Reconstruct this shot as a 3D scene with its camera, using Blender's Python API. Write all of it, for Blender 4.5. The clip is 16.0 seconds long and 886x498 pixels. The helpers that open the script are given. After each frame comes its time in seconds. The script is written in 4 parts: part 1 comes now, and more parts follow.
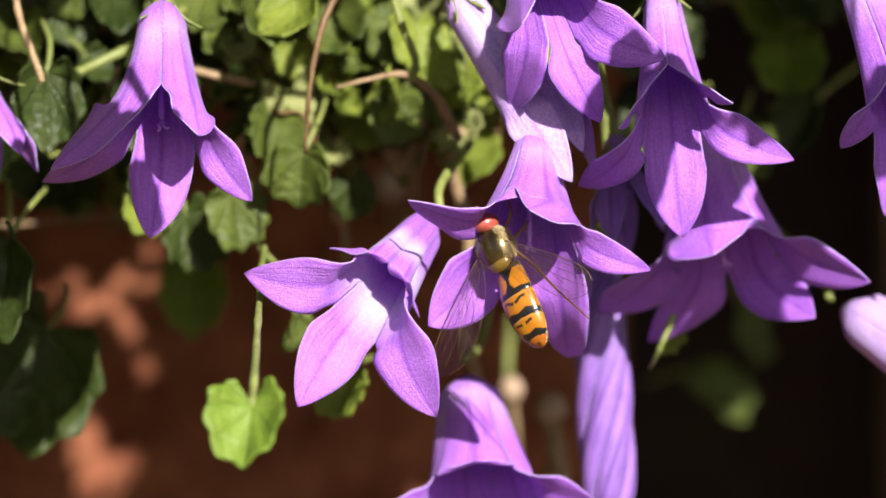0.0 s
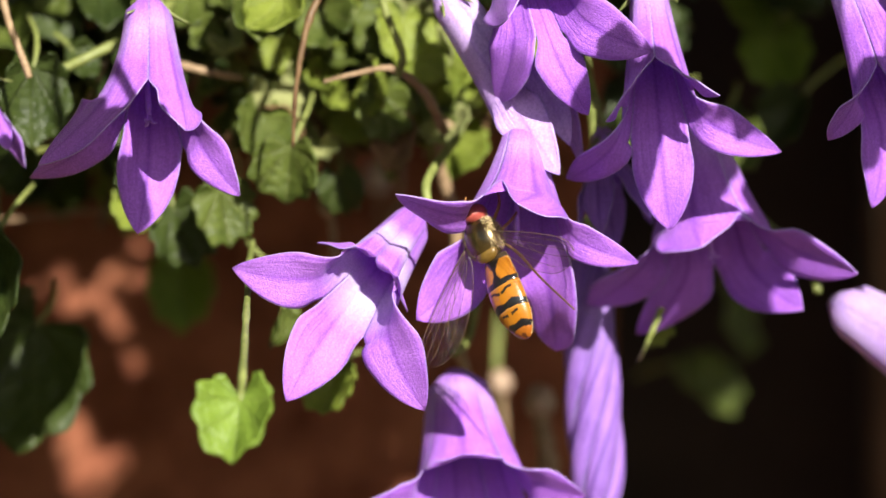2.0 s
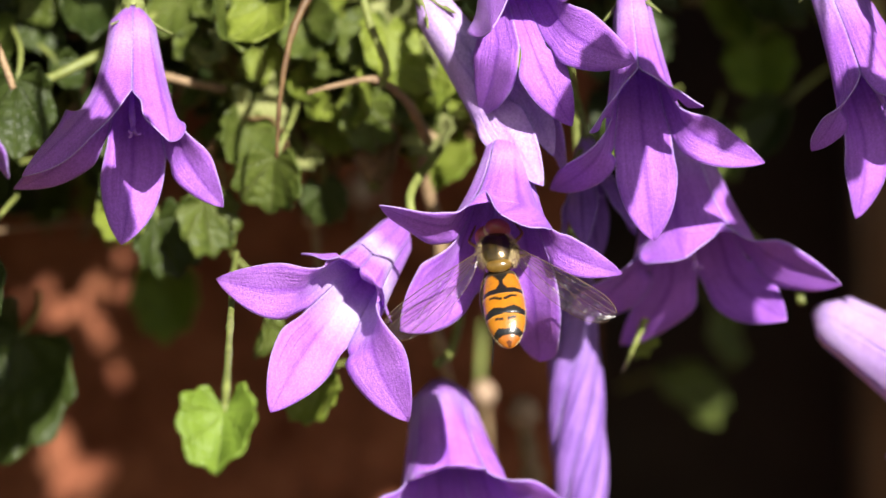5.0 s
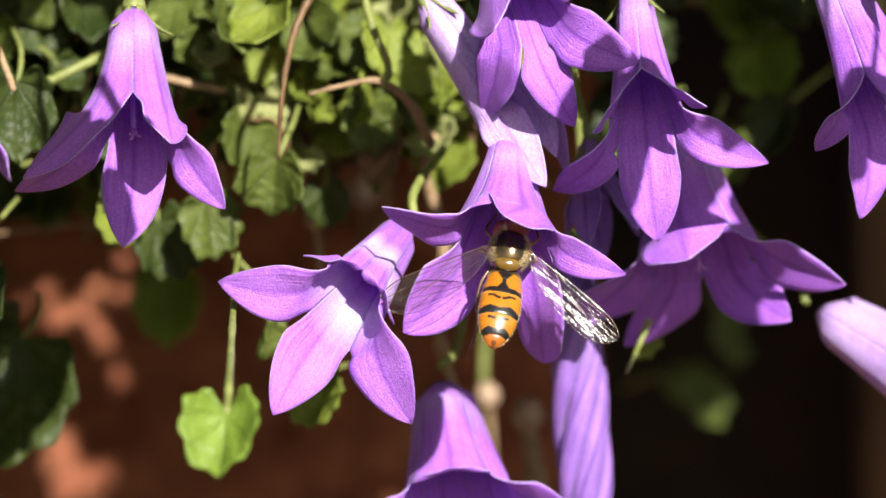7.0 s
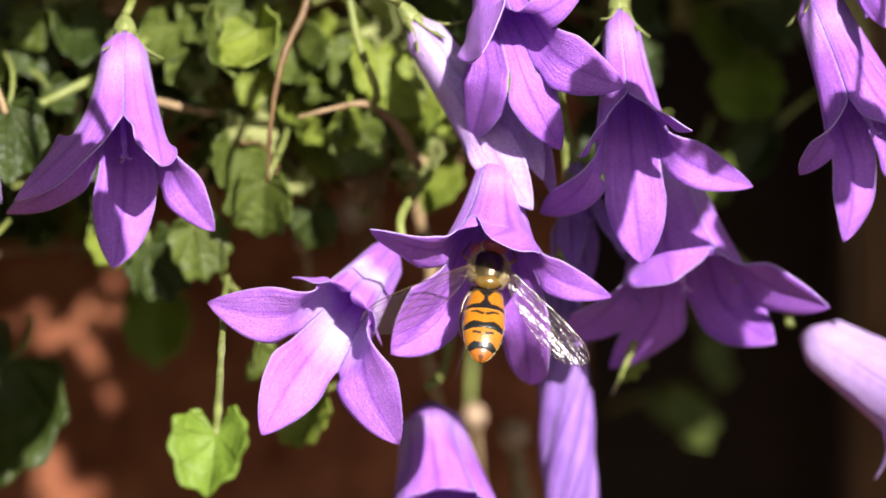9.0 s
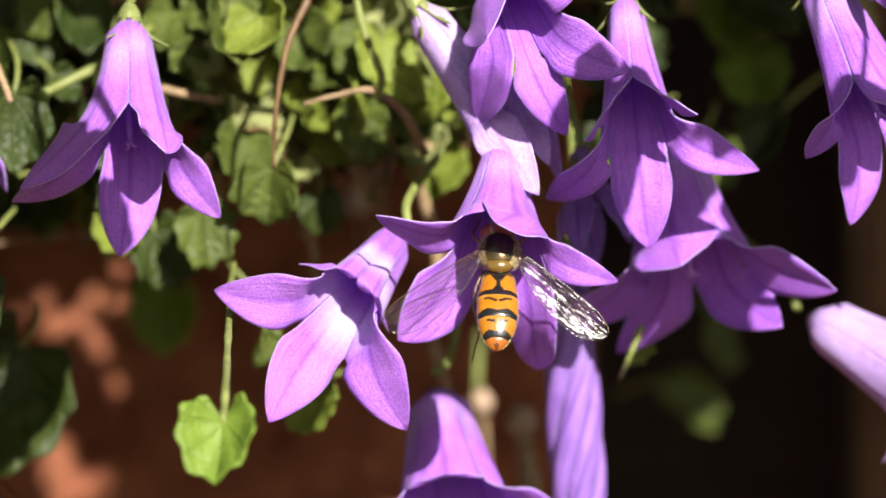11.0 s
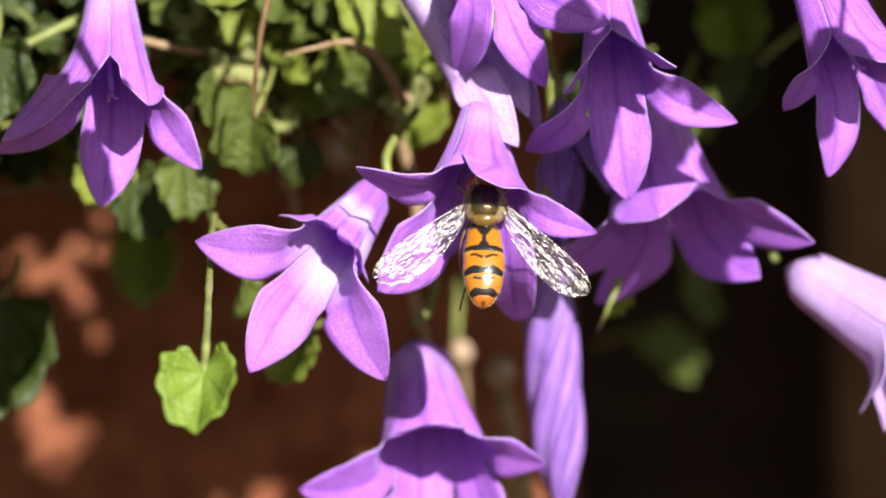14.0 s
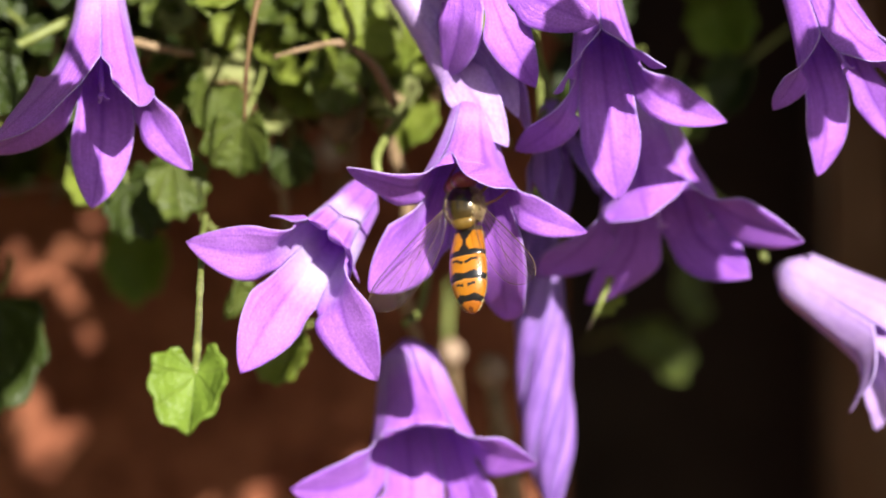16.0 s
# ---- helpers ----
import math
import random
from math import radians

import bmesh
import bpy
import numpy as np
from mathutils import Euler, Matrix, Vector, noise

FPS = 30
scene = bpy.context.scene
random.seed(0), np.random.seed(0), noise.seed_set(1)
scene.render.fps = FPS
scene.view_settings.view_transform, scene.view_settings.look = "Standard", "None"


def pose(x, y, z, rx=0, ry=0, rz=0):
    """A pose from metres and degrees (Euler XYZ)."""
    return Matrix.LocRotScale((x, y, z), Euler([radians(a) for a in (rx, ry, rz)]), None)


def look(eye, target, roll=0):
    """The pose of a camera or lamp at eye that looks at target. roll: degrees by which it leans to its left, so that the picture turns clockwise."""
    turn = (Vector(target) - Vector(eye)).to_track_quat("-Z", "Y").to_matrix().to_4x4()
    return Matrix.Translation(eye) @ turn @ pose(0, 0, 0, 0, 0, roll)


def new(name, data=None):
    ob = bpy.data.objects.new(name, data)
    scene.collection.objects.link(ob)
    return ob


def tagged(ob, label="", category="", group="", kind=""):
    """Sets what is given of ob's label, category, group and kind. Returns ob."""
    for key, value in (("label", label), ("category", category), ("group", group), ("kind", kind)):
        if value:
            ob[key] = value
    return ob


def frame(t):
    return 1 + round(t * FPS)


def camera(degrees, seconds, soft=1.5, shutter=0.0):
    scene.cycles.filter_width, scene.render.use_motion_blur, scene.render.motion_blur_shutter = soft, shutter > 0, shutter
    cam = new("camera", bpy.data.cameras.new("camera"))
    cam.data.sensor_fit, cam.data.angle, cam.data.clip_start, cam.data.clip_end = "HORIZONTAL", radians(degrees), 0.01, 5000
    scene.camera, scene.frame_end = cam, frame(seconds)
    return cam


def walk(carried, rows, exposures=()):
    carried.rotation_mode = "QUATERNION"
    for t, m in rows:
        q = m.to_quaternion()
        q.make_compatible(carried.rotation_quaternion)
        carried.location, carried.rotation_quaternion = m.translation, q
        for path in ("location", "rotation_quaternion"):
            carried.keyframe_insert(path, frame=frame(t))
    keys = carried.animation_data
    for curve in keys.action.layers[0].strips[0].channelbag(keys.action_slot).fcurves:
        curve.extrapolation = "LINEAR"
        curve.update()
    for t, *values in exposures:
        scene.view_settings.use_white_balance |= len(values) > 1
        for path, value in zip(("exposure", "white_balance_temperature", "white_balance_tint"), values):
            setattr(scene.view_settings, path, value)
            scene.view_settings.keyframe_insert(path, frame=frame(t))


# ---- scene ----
cam = camera(9.34, 16.0, soft=1.6)
cam.data.dof.use_dof = True
cam.data.dof.focus_distance = 0.3940
cam.data.dof.aperture_fstop = 25.5

H = 0.55          # height of the flowers over the ground, metres
MM = 0.001

# seconds, distance of the eye in mm, pan, tilt, lean in degrees
PATH = [
    (0.0, 397.4, 0.0003, -0.0167, 0.00),
    (0.5, 397.4, 0.0090, 0.0691, -0.09),
    (1.0, 397.6, -0.1730, 0.0674, -0.20),
    (1.5, 397.1, -0.2705, -0.0293, -0.29),
    (2.0, 397.5, -0.1284, -0.0830, -0.28),
    (2.5, 397.7, -0.0524, -0.1213, -0.27),
    (3.0, 397.6, -0.0893, -0.1119, -0.26),
    (3.5, 398.0, -0.1350, -0.0828, -0.29),
    (4.0, 397.1, 0.1351, -0.0495, -0.27),
    (4.5, 397.6, -0.2545, 0.0169, -0.26),
    (6.8, 397.5, -0.3375, 0.0452, -0.38),
    (7.0, 396.0, -0.2723, 0.0482, -0.47),
    (7.5, 397.2, -0.1626, 0.2057, -0.41),
    (8.0, 399.1, -0.6372, 0.4479, -0.28),
    (8.5, 398.2, -0.5811, 0.2431, -0.58),
    (9.0, 399.7, -0.4032, 0.2814, -0.37),
    (9.2, 399.4, -0.4106, 0.2991, -0.38),
    (11.5, 399.5, -0.3213, 0.0466, -0.77),
    (12.0, 400.7, -0.3702, -0.0504, -0.57),
    (12.5, 400.5, -0.2028, -0.1959, -0.73),
    (13.0, 401.2, -0.2991, -0.3252, -0.76),
    (13.5, 401.5, -0.5306, -0.2903, -0.76),
    (14.0, 401.5, -0.5421, -0.3850, -0.66),
    (14.5, 401.3, -0.5461, -0.3788, -0.87),
    (15.0, 401.6, -0.6975, -0.4085, -0.64),
    (15.5, 401.8, -0.6947, -0.4241, -0.68),
    (16.0, 402.3, -0.6411, -0.3851, -0.82),
]
walk(cam, [(t, pose(0, -d * MM, H, 90 + tilt, 0, pan) @ pose(0, 0, 0, 0, 0, lean)) for t, d, pan, tilt, lean in PATH],
     exposures=[(0, 1.06), (4.5, 1.06), (8, 1.11), (16, 1.11)])

# ---- light ----
SUN_AZ, SUN_EL = radians(19), radians(28)     # to the right of the camera's back, and up
TO_SUN = Vector((math.sin(SUN_AZ) * math.cos(SUN_EL), -math.cos(SUN_AZ) * math.cos(SUN_EL), math.sin(SUN_EL)))
world = bpy.data.worlds.new("sky")
scene.world = world
world.use_nodes = True
wn = world.node_tree
sky = wn.nodes.new("ShaderNodeTexSky")
sky.sky_type = "NISHITA"
sky.sun_disc = False
sky.sun_elevation = SUN_EL
sky.sun_rotation = math.pi - SUN_AZ
wn.nodes["Background"].inputs[1].default_value = 0.05
wn.links.new(sky.outputs[0], wn.nodes["Background"].inputs[0])
sun = new("sun", bpy.data.lights.new("sun", "SUN"))
sun.data.energy, sun.data.angle, sun.data.color = 5.0, radians(0.53), (1.0, 0.95, 0.88)
sun.matrix_world = look(Vector((0, 0, H)) + TO_SUN * 3, (0, 0, H))

# ---- materials ----


def material(name):
    m = bpy.data.materials.new(name)
    m.use_nodes = True
    nt = m.node_tree
    return m, nt, nt.nodes["Principled BSDF"]


def node(nt, kind, **values):
    n = nt.nodes.new(kind)
    for k, v in values.items():
        n.inputs[k.replace("_", " ")].default_value = v
    return n


def ramp(nt, src, stops):
    r = nt.nodes.new("ShaderNodeValToRGB")
    while len(r.color_ramp.elements) < len(stops):
        r.color_ramp.elements.new(0.5)
    for e, (p, c) in zip(r.color_ramp.elements, stops):
        e.position, e.color = p, (*c, 1)
    nt.links.new(src, r.inputs[0])
    return r.outputs[0]


def noise_of(nt, scale, detail=4.0, rough=0.55, coords="Object"):
    tc = nt.nodes.new("ShaderNodeTexCoord")
    n = node(nt, "ShaderNodeTexNoise", Scale=scale, Detail=detail, Roughness=rough)
    nt.links.new(tc.outputs[coords], n.inputs["Vector"])
    return n.outputs["Fac"]


def mix(nt, fac, a, b, blend="MIX"):
    m = nt.nodes.new("ShaderNodeMix")
    m.data_type, m.blend_type = "RGBA", blend
    for sock, v in ((m.inputs[0], fac), (m.inputs[6], a), (m.inputs[7], b)):
        if isinstance(v, bpy.types.NodeSocket):
            nt.links.new(v, sock)
        elif isinstance(v, (int, float)):
            sock.default_value = v
        else:
            sock.default_value = (*v, 1)
    return m.outputs[2]


def math_node(nt, op, a, b=0.0, c=0.0):
    m = nt.nodes.new("ShaderNodeMath")
    m.operation = op
    for sock, v in zip(m.inputs, (a, b, c)):
        if isinstance(v, bpy.types.NodeSocket):
            nt.links.new(v, sock)
        else:
            sock.default_value = v
    return m.outputs[0]


def bumped(nt, bsdf, height, strength, distance):
    b = node(nt, "ShaderNodeBump", Strength=strength, Distance=distance)
    nt.links.new(height, b.inputs["Height"])
    nt.links.new(b.outputs[0], bsdf.inputs["Normal"])
    return b.outputs[0]


def see_through(nt, bsdf, colour, fac):
    """Adds light that comes through a thin leaf or petal."""
    tr = nt.nodes.new("ShaderNodeBsdfTranslucent")
    if isinstance(colour, bpy.types.NodeSocket):
        nt.links.new(colour, tr.inputs[0])
    else:
        tr.inputs[0].default_value = (*colour, 1)
    mx = nt.nodes.new("ShaderNodeMixShader")
    mx.inputs[0].default_value = fac
    nt.links.new(bsdf.outputs[0], mx.inputs[1])
    nt.links.new(tr.outputs[0], mx.inputs[2])
    nt.links.new(mx.outputs[0], nt.nodes["Material Output"].inputs[0])


def uv_of(nt):
    u = nt.nodes.new("ShaderNodeUVMap")
    s = nt.nodes.new("ShaderNodeSeparateXYZ")
    nt.links.new(u.outputs[0], s.inputs[0])
    return u.outputs[0], s.outputs[0], s.outputs[1]


def petal_material(name, deep, light, throat, reach=0.42, glow=0.24):
    m, nt, b = material(name)
    uv, across, along = uv_of(nt)
    # long veins: dark midrib and finer side veins, cells of the skin
    mid = math_node(nt, "ABSOLUTE", math_node(nt, "SUBTRACT", across, 0.5))
    rib = math_node(nt, "SUBTRACT", 1.0, math_node(nt, "MULTIPLY", mid, 14.0))
    rib = math_node(nt, "MAXIMUM", rib, 0.0)
    mp = node(nt, "ShaderNodeMapping", Scale=(15.0, 2.2, 1.0))
    nt.links.new(uv, mp.inputs[0])
    streak = node(nt, "ShaderNodeTexNoise", Scale=1.0, Detail=5.0, Roughness=0.6)
    nt.links.new(mp.outputs[0], streak.inputs["Vector"])
    cloud = noise_of(nt, 420.0, 3.0)
    tone = math_node(nt, "ADD", math_node(nt, "MULTIPLY", streak.outputs["Fac"], 0.65), math_node(nt, "MULTIPLY", cloud, 0.35))
    col = ramp(nt, tone, [(0.18, deep), (0.66, light)])
    col = mix(nt, math_node(nt, "MULTIPLY", rib, 0.6), col, deep)
    edge = math_node(nt, "MULTIPLY", math_node(nt, "POWER", math_node(nt, "MULTIPLY", mid, 2.0), 9.0), 0.55)
    col = mix(nt, edge, col, (deep[0] * 0.8, deep[1] * 0.8, deep[2]))
    hem = math_node(nt, "MULTIPLY", math_node(nt, "POWER", math_node(nt, "MULTIPLY", mid, 2.0), 36.0), 0.5)
    col = mix(nt, hem, col, (0.80, 0.70, 0.96))
    # pale throat
    t = ramp(nt, along, [(reach - 0.35, (0, 0, 0)), (reach - 0.2, (1, 1, 1)), (reach, (0, 0, 0))])
    col = mix(nt, math_node(nt, "MULTIPLY", t, throat), col, (0.82, 0.74, 0.92))
    grain = ramp(nt, noise_of(nt, 6500.0, 1.0), [(0.35, (0.72, 0.68, 0.78)), (0.65, (1, 1, 1))])
    col = mix(nt, 1.0, col, grain, "MULTIPLY")
    nt.links.new(col, b.inputs["Base Color"])
    b.inputs["Roughness"].default_value = 0.42
    b.inputs["Specular IOR Level"].default_value = 0.35
    b.inputs["Sheen Weight"].default_value = 0.25
    b.inputs["Sheen Roughness"].default_value = 0.4
    b.inputs["Sheen Tint"].default_value = (0.75, 0.6, 1.0, 1)
    cells = noise_of(nt, 8000.0, 2.0)
    h = math_node(nt, "ADD", math_node(nt, "MULTIPLY", cells, 0.9), math_node(nt, "MULTIPLY", streak.outputs["Fac"], 1.3))
    bumped(nt, b, h, 0.45, 0.00026)
    see_through(nt, b, mix(nt, 0.5, col, (0.62, 0.20, 0.95)), glow)
    return m


PETAL = petal_material("violet petal", (0.26, 0.062, 0.55), (0.635, 0.245, 0.92), 0.28)
PETAL_OPEN = petal_material("violet petal with a white throat", (0.32, 0.082, 0.60), (0.70, 0.295, 0.94), 0.85, 0.64, 0.32)
PETAL_PALE = petal_material("pale lilac petal", (0.52, 0.29, 0.77), (0.80, 0.56, 0.97), 0.25)
# for the withered spindle, and as painted shade on the bell behind others
PETAL_WILTED_AND_SHADED = petal_material("wilted and shaded violet petal", (0.07, 0.02, 0.24), (0.50, 0.26, 0.78), 0.1)


def leaf_material(name, dark, light, rim, gloss=0.4, through_it=0.25, cream=0.8):
    """Skin of a leaf: u runs from the stalk (0.5) to the margin (1.0), v round the blade."""
    m, nt, b = material(name)
    uv, across, along = uv_of(nt)
    out = math_node(nt, "MULTIPLY", math_node(nt, "SUBTRACT", across, 0.5), 2.0)
    patch = noise_of(nt, 330.0, 4.0)
    fine = noise_of(nt, 1800.0, 3.0)
    tone = math_node(nt, "ADD", math_node(nt, "MULTIPLY", patch, 0.6), math_node(nt, "MULTIPLY", fine, 0.4))
    col = ramp(nt, tone, [(0.38, dark), (0.62, light)])
    info = nt.nodes.new("ShaderNodeObjectInfo")
    col = mix(nt, math_node(nt, "MULTIPLY", info.outputs["Random"], 0.5), col, light)
    # ribs that spread from the stalk
    spoke = math_node(nt, "ABSOLUTE", math_node(nt, "SUBTRACT", math_node(nt, "FRACT", math_node(nt, "MULTIPLY", along, 7.0)), 0.5))
    vein = math_node(nt, "MAXIMUM", math_node(nt, "SUBTRACT", 1.0, math_node(nt, "MULTIPLY", spoke, math_node(nt, "MULTIPLY_ADD", out, 14.0, 3.0))), 0.0)
    col = mix(nt, math_node(nt, "MULTIPLY", vein, 0.12), col, rim)
    # creamy margin, uneven
    ragged = math_node(nt, "MULTIPLY_ADD", patch, 0.7, out)
    edge = ramp(nt, ragged, [(1.08, (0, 0, 0)), (1.26, (1, 1, 1))])
    col = mix(nt, math_node(nt, "MULTIPLY", edge, cream), col, rim)
    nt.links.new(col, b.inputs["Base Color"])
    b.inputs["Roughness"].default_value = gloss
    b.inputs["Specular IOR Level"].default_value = 0.3
    wrinkle = noise_of(nt, 620.0, 3.0)
    bumped(nt, b, math_node(nt, "SUBTRACT", math_node(nt, "ADD", math_node(nt, "MULTIPLY", fine, 0.6), math_node(nt, "MULTIPLY", wrinkle, 1.6)), math_node(nt, "MULTIPLY", vein, 0.25)), 0.7, 0.0006)
    see_through(nt, b, mix(nt, 0.5, col, (0.30, 0.42, 0.02)), through_it)
    return m


LEAF = leaf_material("green leaf", (0.030, 0.048, 0.008), (0.11, 0.14, 0.026), (0.54, 0.53, 0.24), 0.45, 0.2, 0.75)
# the next two are copies of the green leaf with shade and sun in the colour
LEAF_SHADED = leaf_material("shaded green leaf", (0.014, 0.026, 0.006), (0.044, 0.062, 0.013), (0.20, 0.24, 0.07), 0.4, 0.10, 0.18)
LEAF_SUNLIT = leaf_material("sunlit yellow green leaf", (0.11, 0.15, 0.018), (0.26, 0.31, 0.05), (0.58, 0.57, 0.26), 0.45, 0.3, 0.7)
LEAF_LIME = leaf_material("fresh green leaf", (0.10, 0.165, 0.016), (0.20, 0.29, 0.04), (0.40, 0.46, 0.16), 0.4, 0.3, 0.5)
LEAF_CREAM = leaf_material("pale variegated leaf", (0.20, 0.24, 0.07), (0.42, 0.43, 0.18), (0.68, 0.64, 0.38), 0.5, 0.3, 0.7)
LEAF_DRY = leaf_material("dried brown leaf", (0.09, 0.045, 0.02), (0.26, 0.15, 0.07), (0.36, 0.24, 0.12), 0.7, 0.15, 0.4)


def plain(name, a, b_, scale, rough, bump=0.3, dist=0.0002, spec=0.4):
    m, nt, b = material(name)
    n = noise_of(nt, scale, 5.0)
    n2 = noise_of(nt, scale * 7, 3.0)
    tone = math_node(nt, "ADD", math_node(nt, "MULTIPLY", n, 0.65), math_node(nt, "MULTIPLY", n2, 0.35))
    nt.links.new(ramp(nt, tone, [(0.36, a), (0.66, b_)]), b.inputs["Base Color"])
    b.inputs["Roughness"].default_value = rough
    b.inputs["Specular IOR Level"].default_value = spec
    bumped(nt, b, tone, bump, dist)
    return m


STEM_RED = plain("reddish stem", (0.085, 0.042, 0.02), (0.19, 0.12, 0.05), 700, 0.5)
STEM_TAN = plain("dry tan stem", (0.15, 0.09, 0.045), (0.36, 0.25, 0.14), 700, 0.6)
STEM_GREEN = plain("green stalk", (0.11, 0.13, 0.03), (0.25, 0.28, 0.08), 500, 0.5)
SEPAL = plain("green sepal", (0.12, 0.15, 0.04), (0.26, 0.28, 0.10), 600, 0.5)
STYLE = plain("pale lilac style", (0.40, 0.18, 0.64), (0.58, 0.34, 0.78), 900, 0.5)
BRICK = plain("red brick", (0.115, 0.029, 0.014), (0.36, 0.135, 0.070), 200, 0.9, 0.9, 0.0012, 0.2)
MORTAR = plain("grey mortar", (0.20, 0.15, 0.12), (0.32, 0.26, 0.21), 300, 0.95, 0.8, 0.0006, 0.2)
SOIL = plain("garden soil", (0.03, 0.02, 0.013), (0.08, 0.055, 0.035), 30, 0.95, 0.8, 0.01, 0.2)
# near-black board colour carries the deep shade of the gap
SHADED_TIMBER = plain("timber darkened for shade", (0.026, 0.019, 0.016), (0.06, 0.045, 0.035), 60, 0.8, 0.5, 0.001, 0.2)
POST = plain("weathered brown timber", (0.16, 0.10, 0.055), (0.30, 0.20, 0.12), 60, 0.8, 0.5, 0.001, 0.2)
STONE = plain("pale pebble", (0.42, 0.36, 0.30), (0.62, 0.56, 0.50), 300, 0.8)
HUSK = plain("dry seed head", (0.24, 0.15, 0.09), (0.42, 0.30, 0.21), 400, 0.7)

# ---- building blocks ----


def mesh_of(name, bm, mat):
    me = bpy.data.meshes.new(name)
    bm.normal_update()
    bm.to_mesh(me)
    bm.free()
    me.materials.append(mat)
    me.polygons.foreach_set("use_smooth", [True] * len(me.polygons))
    return me


def part(name, bm, mat, parent, label=""):
    """One mesh under a thing or a part. Its coordinates are in mm in the thing's space."""
    bmesh.ops.scale(bm, vec=(MM, MM, MM), verts=bm.verts)
    ob = new(name, mesh_of(name, bm, mat))
    ob.parent = parent
    return tagged(ob, label)


def thing(name, at, label, category, group=""):
    """An Empty at a point given in mm from the middle of the view."""
    ob = new(name)
    ob.empty_display_size = 0.002
    ob.location = (at[0] * MM, at[1] * MM, H + at[2] * MM)
    return tagged(ob, label, category, group)


def grid(bm, rows, uvs=None, close=False):
    """Quads between rows of points."""
    uv = bm.loops.layers.uv.verify()
    vs = [[bm.verts.new(p) for p in r] for r in rows]
    n = len(vs[0])
    for i in range(len(vs) - 1):
        for j in range(n if close else n - 1):
            k = (j + 1) % n
            ids = ((i, j), (i, k), (i + 1, k), (i + 1, j))
            f = bm.faces.new([vs[a][b] for a, b in ids])
            if uvs:
                for l, (a, b) in zip(f.loops, ids):
                    l[uv].uv = uvs[a][b]
    return vs


def tube(bm, pts, radii, sides=8):
    """A round rod along points, smoothly bent."""
    pts = [Vector(p) for p in pts]
    rings = []
    side = None
    for i, p in enumerate(pts):
        t = (pts[min(i + 1, len(pts) - 1)] - pts[max(i - 1, 0)]).normalized()
        if side is None:
            side = t.orthogonal().normalized()
        side = (side - t * side.dot(t)).normalized()
        up = t.cross(side)
        r = radii[i] if isinstance(radii, (list, tuple)) else radii
        rings.append([p + (side * math.cos(a) + up * math.sin(a)) * r for a in (2 * math.pi * k / sides for k in range(sides))])
    vs = grid(bm, rings, close=True)
    bm.faces.new(vs[0][::-1])
    bm.faces.new(vs[-1])


def curve_points(pts, n):
    """Catmull-Rom points through the given ones."""
    pts = [Vector(p) for p in pts]
    full = [2 * pts[0] - pts[1]] + pts + [2 * pts[-1] - pts[-2]]
    out = []
    for i in range(n + 1):
        s = i / n * (len(pts) - 1)
        k = min(int(s), len(pts) - 2)
        f = s - k
        a, b, c, d = full[k:k + 4]
        out.append(0.5 * (2 * b + (c - a) * f + (2 * a - 5 * b + 4 * c - d) * f * f + (3 * b - a - 3 * c + d) * f ** 3))
    return out


def blob(bm, centre, size, turn=None, u=24, v=16, shape=None):
    """A rounded body; shape(x, y, z) reworks its unit points."""
    rows = []
    for i in range(v + 1):
        th = math.pi * (0.001 + 0.998 * i / v)
        row = []
        for j in range(u):
            ph = 2 * math.pi * j / u
            p = Vector((math.sin(th) * math.cos(ph), math.sin(th) * math.sin(ph), math.cos(th)))
            if shape:
                p = Vector(shape(*p))
            p = Vector((p.x * size[0], p.y * size[1], p.z * size[2]))
            if turn:
                p = turn @ p
            row.append(Vector(centre) + p)
        rows.append(row)
    return grid(bm, rows, [[(j / u, i / v) for j in range(u)] for i in range(v + 1)], close=True)


def thin(ob, mm):
    s = ob.modifiers.new("thickness", "SOLIDIFY")
    s.thickness, s.offset = mm * MM, 0


def smoothstep(a, b, x):
    t = min(1, max(0, (x - a) / (b - a)))
    return t * t * (3 - 2 * t)


